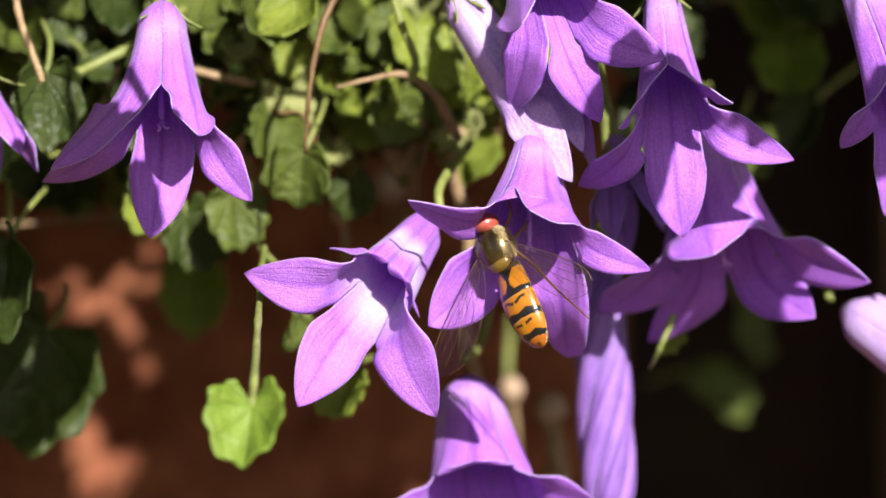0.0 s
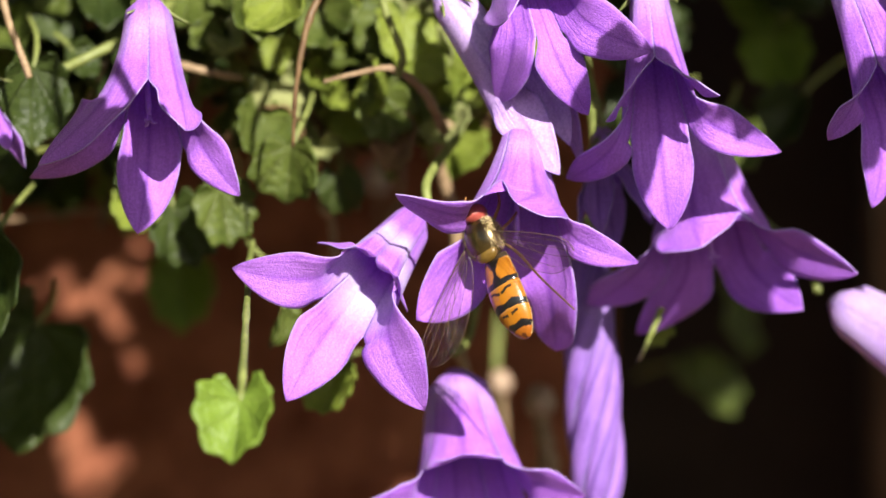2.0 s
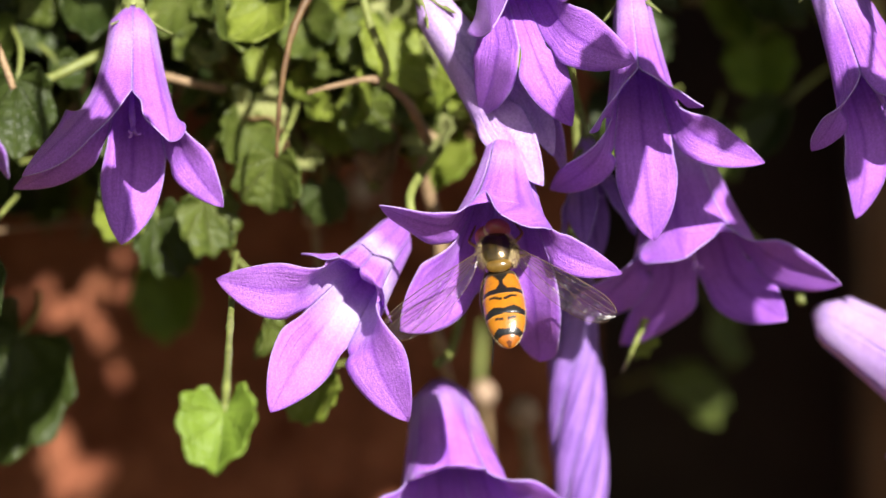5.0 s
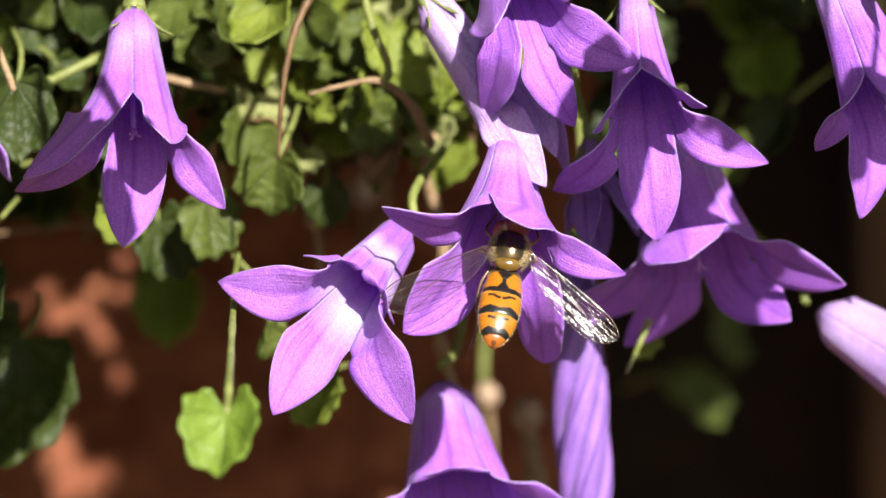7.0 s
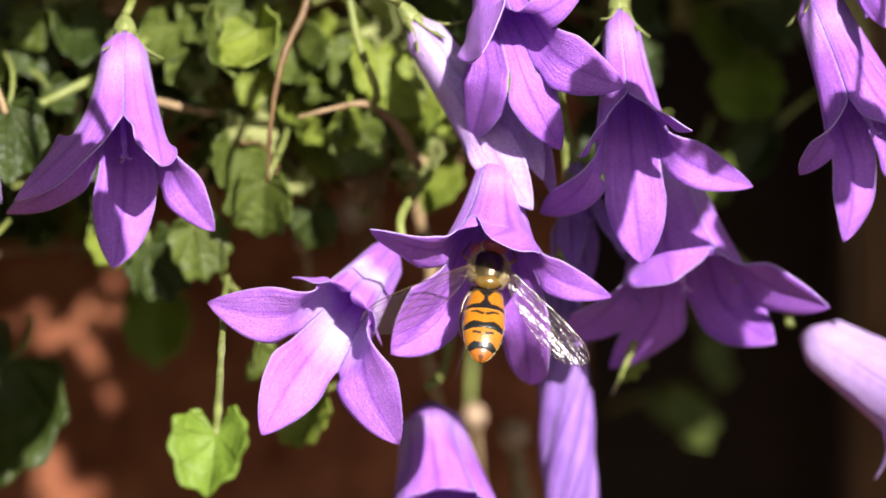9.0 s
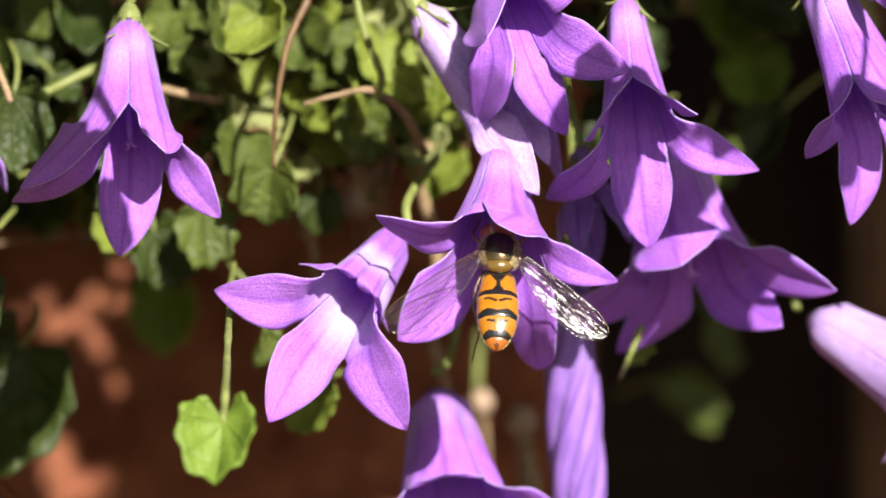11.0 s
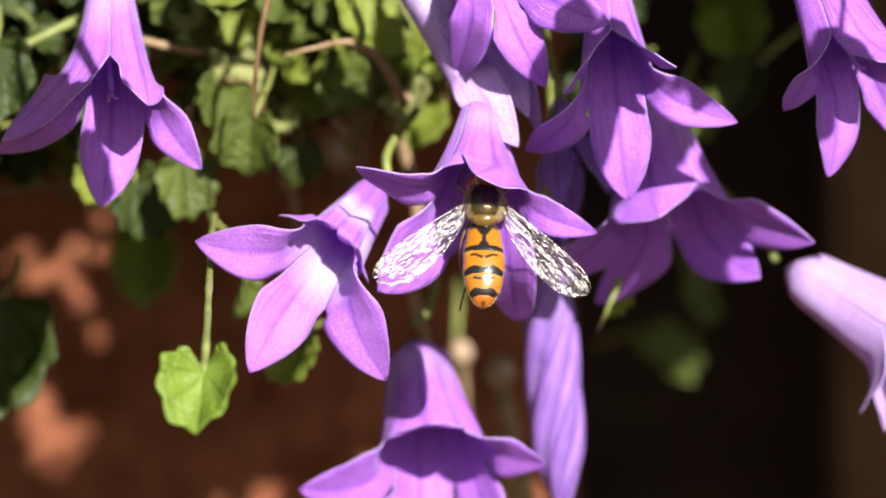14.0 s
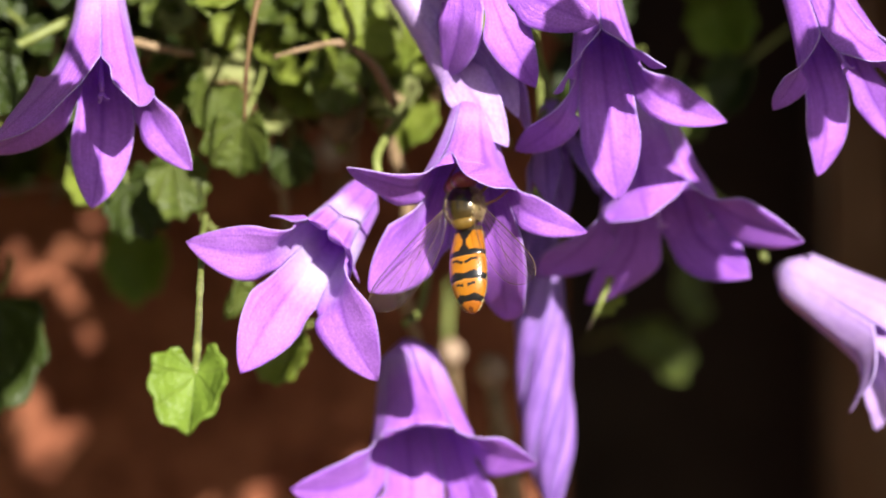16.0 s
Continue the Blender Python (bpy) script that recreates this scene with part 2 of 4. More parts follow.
# ---- bellflowers ----
def bellflower(base, lobes, label, mat=None, neck=0.34, fold=0.2, seed=0, stalk=None, style=True, sepals=True, wob=0.22, calyx=True, cone=0.55):
    """A bell of five petals that are joined into a tube as far as the mouth, then part into pointed lobes.
    lobes go round the mouth: the notch before the lobe, the lobe's tip (both in mm) and, where they differ from the
    usual, its breadth, turn about its own midrib and outward curve."""
    rnd = random.Random(seed)
    mat = mat or PETAL
    root = thing("bellflower", base, label, "flower", "bellflowers of the trailing plant")
    b0 = Vector(base)
    notches = [Vector(q[0]) - b0 for q in lobes]
    n = len(lobes)
    mouth = sum(notches, Vector()) / n
    length = mouth.length
    axis = mouth.normalized()
    ex = Vector((0, -1, 0)) - axis * axis.dot(Vector((0, -1, 0)))
    ex.normalize()
    ey = axis.cross(ex)
    ang = [2 * math.pi * k / n for k in range(n)]
    radius = sum((q - mouth).length for q in notches) / n

    def arc(i, k):
        """Round the mouth from notch i to the next."""
        u, w = notches[i] - mouth, notches[(i + 1) % n] - mouth
        lu, lw = u.length, w.length
        th = max(0.05, min(2.6, u.angle(w)))
        d = (u / lu * math.sin((1 - k) * th) + w / lw * math.sin(k * th)) / math.sin(th)
        return d * (lu + (lw - lu) * k)

    for i in range(n):
        tip = Vector(lobes[i][1]) - b0
        broad, turned, curve = (*lobes[i][2:], *(1.0, 0.0, 0.45)[len(lobes[i]) - 2:])
        cols, tube_rows, lobe_rows = 16, 12, 24
        rows, uvs = [], []
        p0 = mouth + arc(i, 0.5)
        reach = (tip - p0).length
        total = length + reach
        for r in range(tube_rows):
            v = r / tube_rows
            swell = neck * min(1, 0.35 + 4 * v) + (1 - neck) * (cone * v + (1 - cone) * v ** 2.6)
            row = []
            for c in range(cols + 1):
                k = c / cols
                ridge = 1 + 0.06 * math.cos((k - 0.5) * 2 * math.pi) * math.sin(v * math.pi) + 0.035 * math.exp(-((k - 0.5) / 0.06) ** 2) * v
                o = arc(i, k)
                o = o - axis * o.dot(axis) * (1 - v) ** 0.7
                row.append(mouth * v + o * swell * ridge)
            rows.append(row)
            uvs.append([(c / cols, v * length / total) for c in range(cols + 1)])
        flare = (axis * length + arc(i, 0.5) * (1 - neck) * (cone + 2.6 * (1 - cone))).normalized()
        p1 = p0 + flare * reach * curve
        chord = notches[(i + 1) % n] - notches[i]
        half = chord.length / 2
        wide = max(1.05 * half, 0.27 * reach) * broad
        ph1, ph2 = rnd.uniform(0, 6.3), rnd.uniform(0, 6.3)
        first = [notches[i] - p0] + [mouth + arc(i, c / cols) - p0 for c in range(1, cols)] + [notches[(i + 1) % n] - p0]
        flip = 1 if flare.cross(chord).dot(mouth - p0) > 0 else -1
        for r in range(lobe_rows + 1):
            s = r / lobe_rows
            cpt = p0 * (1 - s) ** 2 + p1 * 2 * s * (1 - s) + tip * s * s
            tan = ((p1 - p0) * 2 * (1 - s) + (tip - p1) * 2 * s).normalized()
            side = (chord - tan * chord.dot(tan)).normalized()
            inward = tan.cross(side) * flip
            tw = turned * smoothstep(0, 0.6, s)
            side, inward = side * math.cos(tw) + inward * math.sin(tw), inward * math.cos(tw) - side * math.sin(tw)
            g = max((1 - s ** 3.0) ** 0.82, 0.012)
            w = (half + (wide - half) * smoothstep(0, 0.38, s)) * g
            keep = 1 - smoothstep(0.0, 0.36, s)
            row = []
            for c in range(cols + 1):
                e = 2 * c / cols - 1
                z = fold * w * (math.sqrt(e * e + 0.012) - 0.11)
                z += wob * math.sin(3.2 * s * math.pi + ph1 + 1.3 * e) * e * e * s * (1 - s) * 2
                z -= 0.26 * w * max(0, abs(e) - 0.78) * 2 * (0.6 + 0.4 * math.sin(ph2 + 7 * s))
                row.append(cpt + first[c] * keep * g + (side * (e * w) + inward * z) * (1 - keep))
            rows.append(row)
            uvs.append([(c / cols, (length + reach * s) / total) for c in range(cols + 1)])
        bm = bmesh.new()
        grid(bm, rows, uvs)
        thin(part("petal", bm, mat, root), 0.10)
    # green calyx with its narrow sepals
    cr = radius * neck * 0.55
    if calyx:
        bm = bmesh.new()
        rows = []
        for k in range(7):
            s = k / 6
            rr = cr * (0.30 + 0.78 * math.sin(s * 1.9))
            rows.append([axis * (-1.7 + 1.9 * s) + (ex * math.cos(a) + ey * math.sin(a)) * rr * (1 + 0.06 * math.cos(5 * a)) for a in (2 * math.pi * q / 20 for q in range(20))])
        vs = grid(bm, rows, close=True)
        bm.faces.new(vs[0][::-1])
        part("calyx", bm, SEPAL, root, "green calyx cup")
    if sepals:
        for q in range(5):
            a = ang[q] + 0.6
            o = ex * math.cos(a) + ey * math.sin(a)
            sd = axis.cross(o)
            ln, sp = rnd.uniform(2.4, 3.8), rnd.uniform(0.5, 1.6)
            rows = []
            for k in range(9):
                s = k / 8
                c0 = axis * (ln * s * (1 - 0.25 * sp * s)) + o * (cr * 0.95 + ln * 0.55 * sp * s ** 1.5)
                w = 0.32 * (1 - s) ** 0.7 + 0.02
                rows.append([c0 - sd * w + o * 0.12 * w, c0 - o * 0.1 * w, c0 + sd * w + o * 0.12 * w])
            bm = bmesh.new()
            grid(bm, rows, [[(0.1, k / 8), (0.5, k / 8), (0.9, k / 8)] for k in range(9)])
            thin(part("sepal", bm, SEPAL, root), 0.12)
    if style:
        bm = bmesh.new()
        top = axis * (length * 1.05)
        tube(bm, curve_points([axis * 0.2, axis * length * 0.6 + ey * 0.15, top], 10), [0.2] * 8 + [0.22, 0.24, 0.16], 10)
        part("style", bm, STYLE, root, "pale lilac style in the throat")
        for q in range(3):
            a = q * 2.1 + 0.5
            o = ex * math.cos(a) + ey * math.sin(a)
            bm = bmesh.new()
            tube(bm, curve_points([top - axis * 0.1, top + axis * 0.5 + o * 0.25, top + axis * 0.5 + o * 0.6], 6), [0.15, 0.14, 0.13, 0.12, 0.11, 0.10, 0.05], 8)
            part("stigma", bm, STYLE, root)
    if stalk:
        bm = bmesh.new()
        tube(bm, curve_points([-axis * 1.6] + [Vector(p) - b0 for p in stalk], 16), 0.36, 8)
        part("stalk", bm, STEM_GREEN, root, "thin green stalk")
    return root


# ---- leaves ----
def leaf_bmesh(size, teeth, cup, seed, droop=0.25, fine=(66, 9)):
    """A kidney-shaped blade with coarse pointed teeth, its stalk end at the origin, growing along -z, face to -y."""
    rnd = random.Random(seed)
    bm = bmesh.new()
    rows, uvs = [], []
    around, rings = fine
    wide = rnd.uniform(0.85, 1.12)
    ph, ph2 = rnd.uniform(0, 6.28), rnd.uniform(0, 6.28)
    keel = rnd.uniform(0.1, 0.7)
    span = radians(rnd.uniform(128, 150))
    uneven = [rnd.uniform(0.7, 1.3) for _ in range(2 * teeth + 3)]
    for r in range(rings + 1):
        f = max(0.02, r / rings)
        row, uv = [], []
        for c in range(around + 1):
            q = c / around
            th = (2 * q - 1) * span
            reach = 0.40 + 0.60 * math.cos(th / 2) ** 3
            k = q * (2 * teeth - 1)
            saw = 1 - abs(2 * (k % 1) - 1)
            reach *= 1 + (0.13 * saw ** 0.9 * uneven[int(k)] - 0.07) * f ** 3
            x, z = math.sin(th) * reach * f * wide * 0.86, -math.cos(th) * reach * f
            y = -cup * 0.5 * f * f * reach - droop * 0.4 * z * z * (1 if z < 0 else 0.4)
            y -= keel * abs(x) * 0.8
            y += (0.09 * math.sin(3 * th + ph) + 0.05 * math.sin(7 * th + ph2)) * f * f
            row.append(Vector((x, y, z)) * size)
            uv.append((0.5 + 0.5 * f, q))
        rows.append(row)
        uvs.append(uv)
    grid(bm, rows, uvs)
    return bm


def leaf(at, size, spin, pitch, yaw, mat, label, seed, stalk=None, cup=None, droop=None):
    """at: where the blade meets its stalk. spin: degrees in the picture's plane, 0 hangs down, positive swings its tip to the right."""
    root = thing("leaf", at, label, "leaf", "leaves of the trailing plant")
    root.rotation_euler = (Matrix.Rotation(radians(-spin), 3, "Y") @ Matrix.Rotation(radians(pitch), 3, "X") @ Matrix.Rotation(radians(yaw), 3, "Z")).to_euler()
    rnd = random.Random(seed)
    blade = part("blade", leaf_bmesh(size, rnd.choice((4, 5, 5, 6)), rnd.uniform(-0.2, 1.3) if cup is None else cup, seed, rnd.uniform(-0.5, 0.9) if droop is None else droop), mat, root)
    thin(blade, 0.16)
    bm = bmesh.new()
    if stalk:
        inv = root.rotation_euler.to_matrix().inverted()
        pts = [Vector((0, 0, -0.2))] + [inv @ (Vector(p) - Vector(at)) for p in stalk]
    else:
        pts = [Vector((0, 0, -0.2)), Vector((0.3, 0.9, 1.0)), Vector((0.5, 3.0, 2.0)), Vector((0.3, 6.0, 2.6))]
    tube(bm, curve_points(pts, 10), 0.2, 8)
    part("leaf_stalk", bm, STEM_GREEN, root, "thin green leaf stalk")
    return root


def stem(name, pts, r0, r1, mat, label, seed=0, nodes=True):
    root = thing(name, pts[0], label, "stem", "stems of the trailing plant")
    rnd = random.Random(seed)
    p = curve_points([Vector(q) - Vector(pts[0]) for q in pts], 36)
    rad = [(r0 + (r1 - r0) * i / 36) * (1 + (0.12 * math.sin(i * 1.1 + seed) + (0.35 if nodes and i % 12 == 6 else 0)) * 0.6) for i in range(37)]
    p = [q + Vector((rnd.uniform(-1, 1), rnd.uniform(-1, 1), rnd.uniform(-1, 1))) * r0 * 0.06 for q in p]
    bm = bmesh.new()
    tube(bm, p, rad, 12)
    part("stem_rod", bm, mat, root)
    return root

# ---- ground and wall ----
def ground():
    bm = bmesh.new()
    n = 24
    rows = []
    for i in range(n + 1):
        row = []
        for j in range(n + 1):
            x, y = ((k / n * 2 - 1) for k in (i, j))
            x, y = (math.copysign(abs(q) ** 4, q) * 400 for q in (x, y))
            row.append(Vector((x, y, 0.012 * noise.noise((x * 3, y * 3, 0)))))
        rows.append(row)
    grid(bm, rows)
    ob = new("ground", mesh_of("ground", bm, SOIL))
    tagged(ob, "dark bare garden soil at the foot of the wall", "ground", kind="structure")


def brick_mesh(w, h, d, seed):
    rnd = random.Random(seed)
    bm = bmesh.new()
    bmesh.ops.create_cube(bm, size=1)
    bmesh.ops.scale(bm, vec=(w, d, h), verts=bm.verts)
    bmesh.ops.bevel(bm, geom=bm.edges[:], offset=0.0035, segments=1, affect="EDGES")
    for v in bm.verts:
        v.co += Vector([rnd.uniform(-0.0008, 0.0008) for _ in range(3)])
    me = mesh_of("brick", bm, BRICK)
    me.polygons.foreach_set("use_smooth", [False] * len(me.polygons))
    return me


WALL_Y = 0.108
WALL_END = 0.0174


def wall():
    w, h, joint, depth = 0.215, 0.065, 0.010, 0.1025
    bm = bmesh.new()
    bmesh.ops.create_cube(bm, size=1)
    bmesh.ops.scale(bm, vec=(1.2, depth - 0.008, 1.2), verts=bm.verts)
    body = new("wall", mesh_of("wall", bm, MORTAR))
    body.location = (WALL_END - 0.602, WALL_Y + depth / 2 + 0.004, 0.6)
    tagged(body, "red brick garden wall with grey mortar joints", "wall", kind="structure")
    shapes = [brick_mesh(w, h, depth, 40 + k) for k in range(5)]
    half = brick_mesh(w / 2 - joint / 2, h, depth, 50)
    rnd = random.Random(9)
    for course in range(16):
        z = (course + 0.5) * (h + joint) - 0.018
        off = 0 if course % 2 == 0 else (w + joint) / 2
        for k in range(6):
            x = WALL_END - w / 2 - k * (w + joint) + off
            cut = k == 0 and off
            if cut:
                x = WALL_END - w / 4 + joint / 4
            b = new("brick", half if cut else rnd.choice(shapes))
            b.parent = body
            b.matrix_world = pose(x, WALL_Y + depth / 2 + rnd.uniform(-0.001, 0.001), z, rnd.uniform(-0.4, 0.4), rnd.uniform(-0.3, 0.3), rnd.uniform(-0.4, 0.4))
            b.matrix_parent_inverse = Matrix.Translation((0, 0, 0))
            b.matrix_basis = body.matrix_basis.inverted() @ b.matrix_basis


def fence():
    """Upright boards made up for the gap beside the wall, their dark colour standing in for its shade."""
    root = new("fence")
    root.location = (WALL_END, 0.235, 0)
    tagged(root, "made-up timber fence, boards darkened for the deep shade beside the wall", "fence", kind="structure")
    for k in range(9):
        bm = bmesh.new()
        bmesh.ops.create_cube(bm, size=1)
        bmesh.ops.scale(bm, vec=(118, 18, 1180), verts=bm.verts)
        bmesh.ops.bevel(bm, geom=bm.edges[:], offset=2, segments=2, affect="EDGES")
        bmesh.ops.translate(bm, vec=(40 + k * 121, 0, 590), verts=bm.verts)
        part("board", bm, SHADED_TIMBER, root)
    bm = bmesh.new()
    bmesh.ops.create_cube(bm, size=1)
    bmesh.ops.scale(bm, vec=(60, 30, 1240), verts=bm.verts)
    bmesh.ops.bevel(bm, geom=bm.edges[:], offset=3, segments=3, affect="EDGES")
    bmesh.ops.translate(bm, vec=(62.5, -26, 620), verts=bm.verts)
    part("post", bm, POST, root, "weathered brown timber post")


ground()
wall()
fence()

# ---- the bellflowers ----
SUNLIT = "violet bellflower with five pointed petals, "
# lobes go round the mouth: notch, tip, breadth, turn, curve
bellflower((-20.8, 5, 18.2), [
    ((-20.53, -2.5, 11.94), (-28.52, -3, 5.68), 1.25, 0, 0.3),
    ((-24.43, 0, 10.36), (-29.58, 3, 4.85)),
    ((-22.53, 2.2, 8.88), (-21.55, 1, 0.67), 1.0, 0, 0.45),
    ((-18.27, 2, 7.21), (-14.0, 0, 3.4), 1.0, -0.4, 0.35),
    ((-17.33, -0.5, 9.85), (-17.69, -4.5, 8.11))],
    SUNLIT + "hanging open", seed=1, neck=0.42, stalk=[(-20.47, 6.00, 20.34), (-19.44, 11.00, 24.02)])
bellflower((-0.85, 9, 2.04), [
    ((-6.55, -2, -0.98), (-14.5, -1, -1.89), 1.15, 0.35, 0.4),
    ((-7.75, 0.3, -4.01), (-10.59, -2, -11.61), 1.2, 0, 0.4),
    ((-4.94, 1.2, -6.93), (-0.5, 0, -12.41), 1.15, -0.2, 0.4),
    ((-2.81, -1.2, -3.71), (-1.74, 0.5, -5.17), 0.8, 0, 0.2),
    ((-3.9, 0.3, -0.99), (-8.31, -0.5, -0.07), 0.8, 0, 0.2)],
    SUNLIT + "facing out with a white throat", mat=PETAL_OPEN, seed=2, neck=0.45, cone=0.6, style=False, sepals=False, calyx=False, stalk=[(-0.17, 12.00, 4.76), (2.01, 20.00, 7.92)])
bellflower((6.94, 4, 8.5), [
    ((9.84, -0.6, 1.91), (6.21, -5.4, 2.74), 0.8, 0, 0.15),
    ((3.78, -3.2, 3.29), (-2.55, -3, 3.42), 0.95, -0.05, 0.2),
    ((3.07, 0.5, 0.96), (-1.08, 1, -5.76), 1.05, 0.3, 0.4),
    ((5.06, 4, -2.58), (9.36, 9, -8.21), 0.72, 0.5, 0.45),
    ((9.87, 0.8, -0.28), (15.2, -1, -1.64), 1.0, -0.35, 0.25)],
    "violet bellflower that the hoverfly feeds in, upper petal curled", seed=3, sepals=False, stalk=[(8.10, 7.00, 11.91), (7.55, 12.00, 16.35)])
bellflower((0.59, 5.5, 19.15), [
    ((4.22, 4, 10.17), (9.45, 0.6, 4.82), 1.0, 0, 0.3),
    ((6.93, 3.2, 11.61), (10.29, 2.5, 7.01), 0.9, 0, 0.3),
    ((8.4, 4, 12.89), (11.39, 6, 5.18), 0.8, 0, 0.3),
    ((7.61, 6.5, 10.87), (9.1, 7, 6.24)),
    ((5.5, 6, 9.38), (8.45, 6, 5.81))],
    "pale lilac bellflower half closed, seen from outside", mat=PETAL_PALE, seed=4, fold=0.08, neck=0.55, stalk=[(-0.93, 4.00, 20.75), (-2.66, 5.00, 21.39), (-4.83, 7.00, 21.16), (-6.90, 9.00, 20.49)])
bellflower((5.47, 4, 24.83), [
    ((7.94, -3.5, 19.41), (5.7, -6.5, 16.12), 1.1, 0, 0.3),
    ((4.85, 0.8, 17.01), (4.97, 3.5, 10.24), 1.05, 0, 0.3),
    ((7.71, -1.5, 15.24), (11.58, 0, 9.2), 1.05, 0, 0.4),
    ((9.51, -1.2, 15.49), (16.15, -4, 13.74), 1.15, -0.3, 0.35),
    ((10.31, -3, 18.8), (13.68, -5, 21.65), 1, -0.5, 0.35)],
    SUNLIT + "hanging above the others", seed=5, style=False, stalk=[(5.9, 5.00, 27.6), (7.12, 12.00, 31.80)])
bellflower((16.1, 5, 19.63), [
    ((16.37, -2.5, 13.42), (12.75, -4, 8.62), 0.8, 0, 0.3),
    ((14.51, -0.5, 9.85), (10.1, 5, 4.62)),
    ((14.73, 2, 7.83), (17.69, 3, 0.76), 1.05, 0, 0.45),
    ((18.97, 2, 8.46), (25.78, 1, 6.44), 1.0, -0.6, 0.3),
    ((18.98, -0.5, 11.01), (21.03, -4, 10.46), 0.7, 0, 0.3)],
    SUNLIT + "hanging open, partly shaded", seed=6, neck=0.42, style=False, stalk=[(16.5, 7.00, 22.6), (17.85, 12.00, 28.37)])
bellflower((19.4, 11, 10.77), [
    ((23.99, 8, 1.4), (20.11, 6.5, -0.58), 0.9, 0, 0.12),
    ((17.27, 11, 0.35), (12.06, 19, -4.94), 1.1, 0.3, 0.3),
    ((17.92, 16, -1.37), (15.87, 21, -7.23), 1.2, 0, 0.35),
    ((21.63, 17, -1.72), (28.07, 12, -5.32), 1.1, -0.3, 0.35),
    ((24.9, 14, -0.08), (32.01, 9, -2.57), 0.85, -0.6, 0.25)],
    SUNLIT + "wide open below another flower", seed=7, sepals=False, calyx=False, stalk=[(18.6, 13.0, 13.5), (17.2, 16.0, 18.0), (17.0, 20.0, 28.0)])
bellflower((30.48, 4, 21.15), [
    ((32.59, -2, 12.95), (29.14, 0, 7.29), 0.8, 0.2, 0.3),
    ((31.52, 1, 9.3), (32.61, 3, 2.3)),
    ((34.87, 3, 9.54), (38.61, 2, 4.69)),
    ((36.76, 2, 10.55), (40.21, 1, 8.84)),
    ((36.04, -1.5, 13.37), (37.56, -5, 10.77))],
    SUNLIT + "hanging beside a dark gap", seed=8, neck=0.5, stalk=[(29.01, 6.00, 23.90), (28.15, 12.00, 28.37)])
bellflower((31.02, 20, -4.76), [
    ((37.35, 11, -8.97), (35.6, 13, -15.79)),
    ((36.57, 15, -12.07), (37.98, 17, -17.34)),
    ((39.62, 18, -12.52), (43.41, 17, -15.98)),
    ((40.94, 18, -9.05), (45.08, 16, -9.03)),
    ((39.6, 13, -6.79), (41.74, 9, -12.27))],
    "pale violet bellflower facing sideways in the sun", mat=PETAL_PALE, seed=9, neck=0.55, sepals=False, calyx=False, stalk=[(29.55, 26.00, -1.29), (27.40, 34.00, 0.50), (24.57, 40.00, 3.71)])
bellflower((1.92, 18, -10.04), [
    ((5.34, 11, -16.54), (2.28, 9, -15.99), 0.9, 0, 0.12),
    ((-0.68, 11, -17.24), (-7.26, 11, -20.91), 1.05, 0.3, 0.35),
    ((0.01, 15, -20.67), (-0.59, 14, -27.55), 1.2, 0, 0.4),
    ((4.51, 17, -20.61), (7.66, 15, -27.72), 1.2, 0, 0.4),
    ((6.81, 15, -18.8), (11.58, 12, -19.28), 1.0, -0.4, 0.3)],
    SUNLIT + "hanging low, top in shade", seed=10, neck=0.5, style=False, sepals=False, calyx=False, stalk=[(2.92, 24.00, -7.46), (3.85, 30.00, -3.54)])
bellflower((40.62, 4, 28.68), [
    ((36.04, -2, 22.05), (35.22, -4, 17.9)),
    ((34.35, 0, 23.01), (33.0, -1, 20.46)),
    ((36.28, 3, 20.65), (37.93, 3, 16.87)),
    ((40.47, 3, 20.64), (42.87, 2, 17.64)),
    ((40.6, 0, 22.56), (42.35, -3, 20.32))],
    SUNLIT + "high beside another flower", seed=13, neck=0.5, style=False, stalk=[(40.8, 6.0, 32.0), (39.0, 12.0, 38.0)])


def small_bell(base, mouth, radius, reach, label, start, seed, mat=None, stalk=None):
    """An even bell that is hardly seen."""
    rnd = random.Random(seed)
    b0, m0 = Vector(base), Vector(mouth)
    ax = (m0 - b0).normalized()
    ex = ax.orthogonal().normalized()
    ey = ax.cross(ex)
    lobes = []
    for k in range(5):
        a = radians(start + 72 * k)
        b_ = a + radians(36)
        lobes.append((m0 + (ex * math.cos(a) + ey * math.sin(a)) * radius,
                      m0 + ax * reach * rnd.uniform(0.7, 1.0) + (ex * math.cos(b_) + ey * math.sin(b_)) * radius * rnd.uniform(1.3, 1.9)))
    bellflower(base, lobes, label, mat=mat, seed=seed, stalk=stalk)


small_bell((-35.11, 9.00, 14.10), (-34.4, 8.00, 9.6), 2.3, 5.0, SUNLIT + "half hidden by leaves", 20, 11, None, [(-34.85, 11.00, 16.74), (-34.32, 15.00, 21.66)])
# this bell isn't wilted: the dark petal tone stands in for deep shade
small_bell((12.98, 14.00, 8.67), (13.59, 13.00, 4.78), 1.9, 5.5, "violet bellflower in deep shade behind others", 20, 12, PETAL_WILTED_AND_SHADED, [(12.4, 16.0, 11.3), (11.0, 22.0, 18.0), (10.0, 28.0, 29.0)])


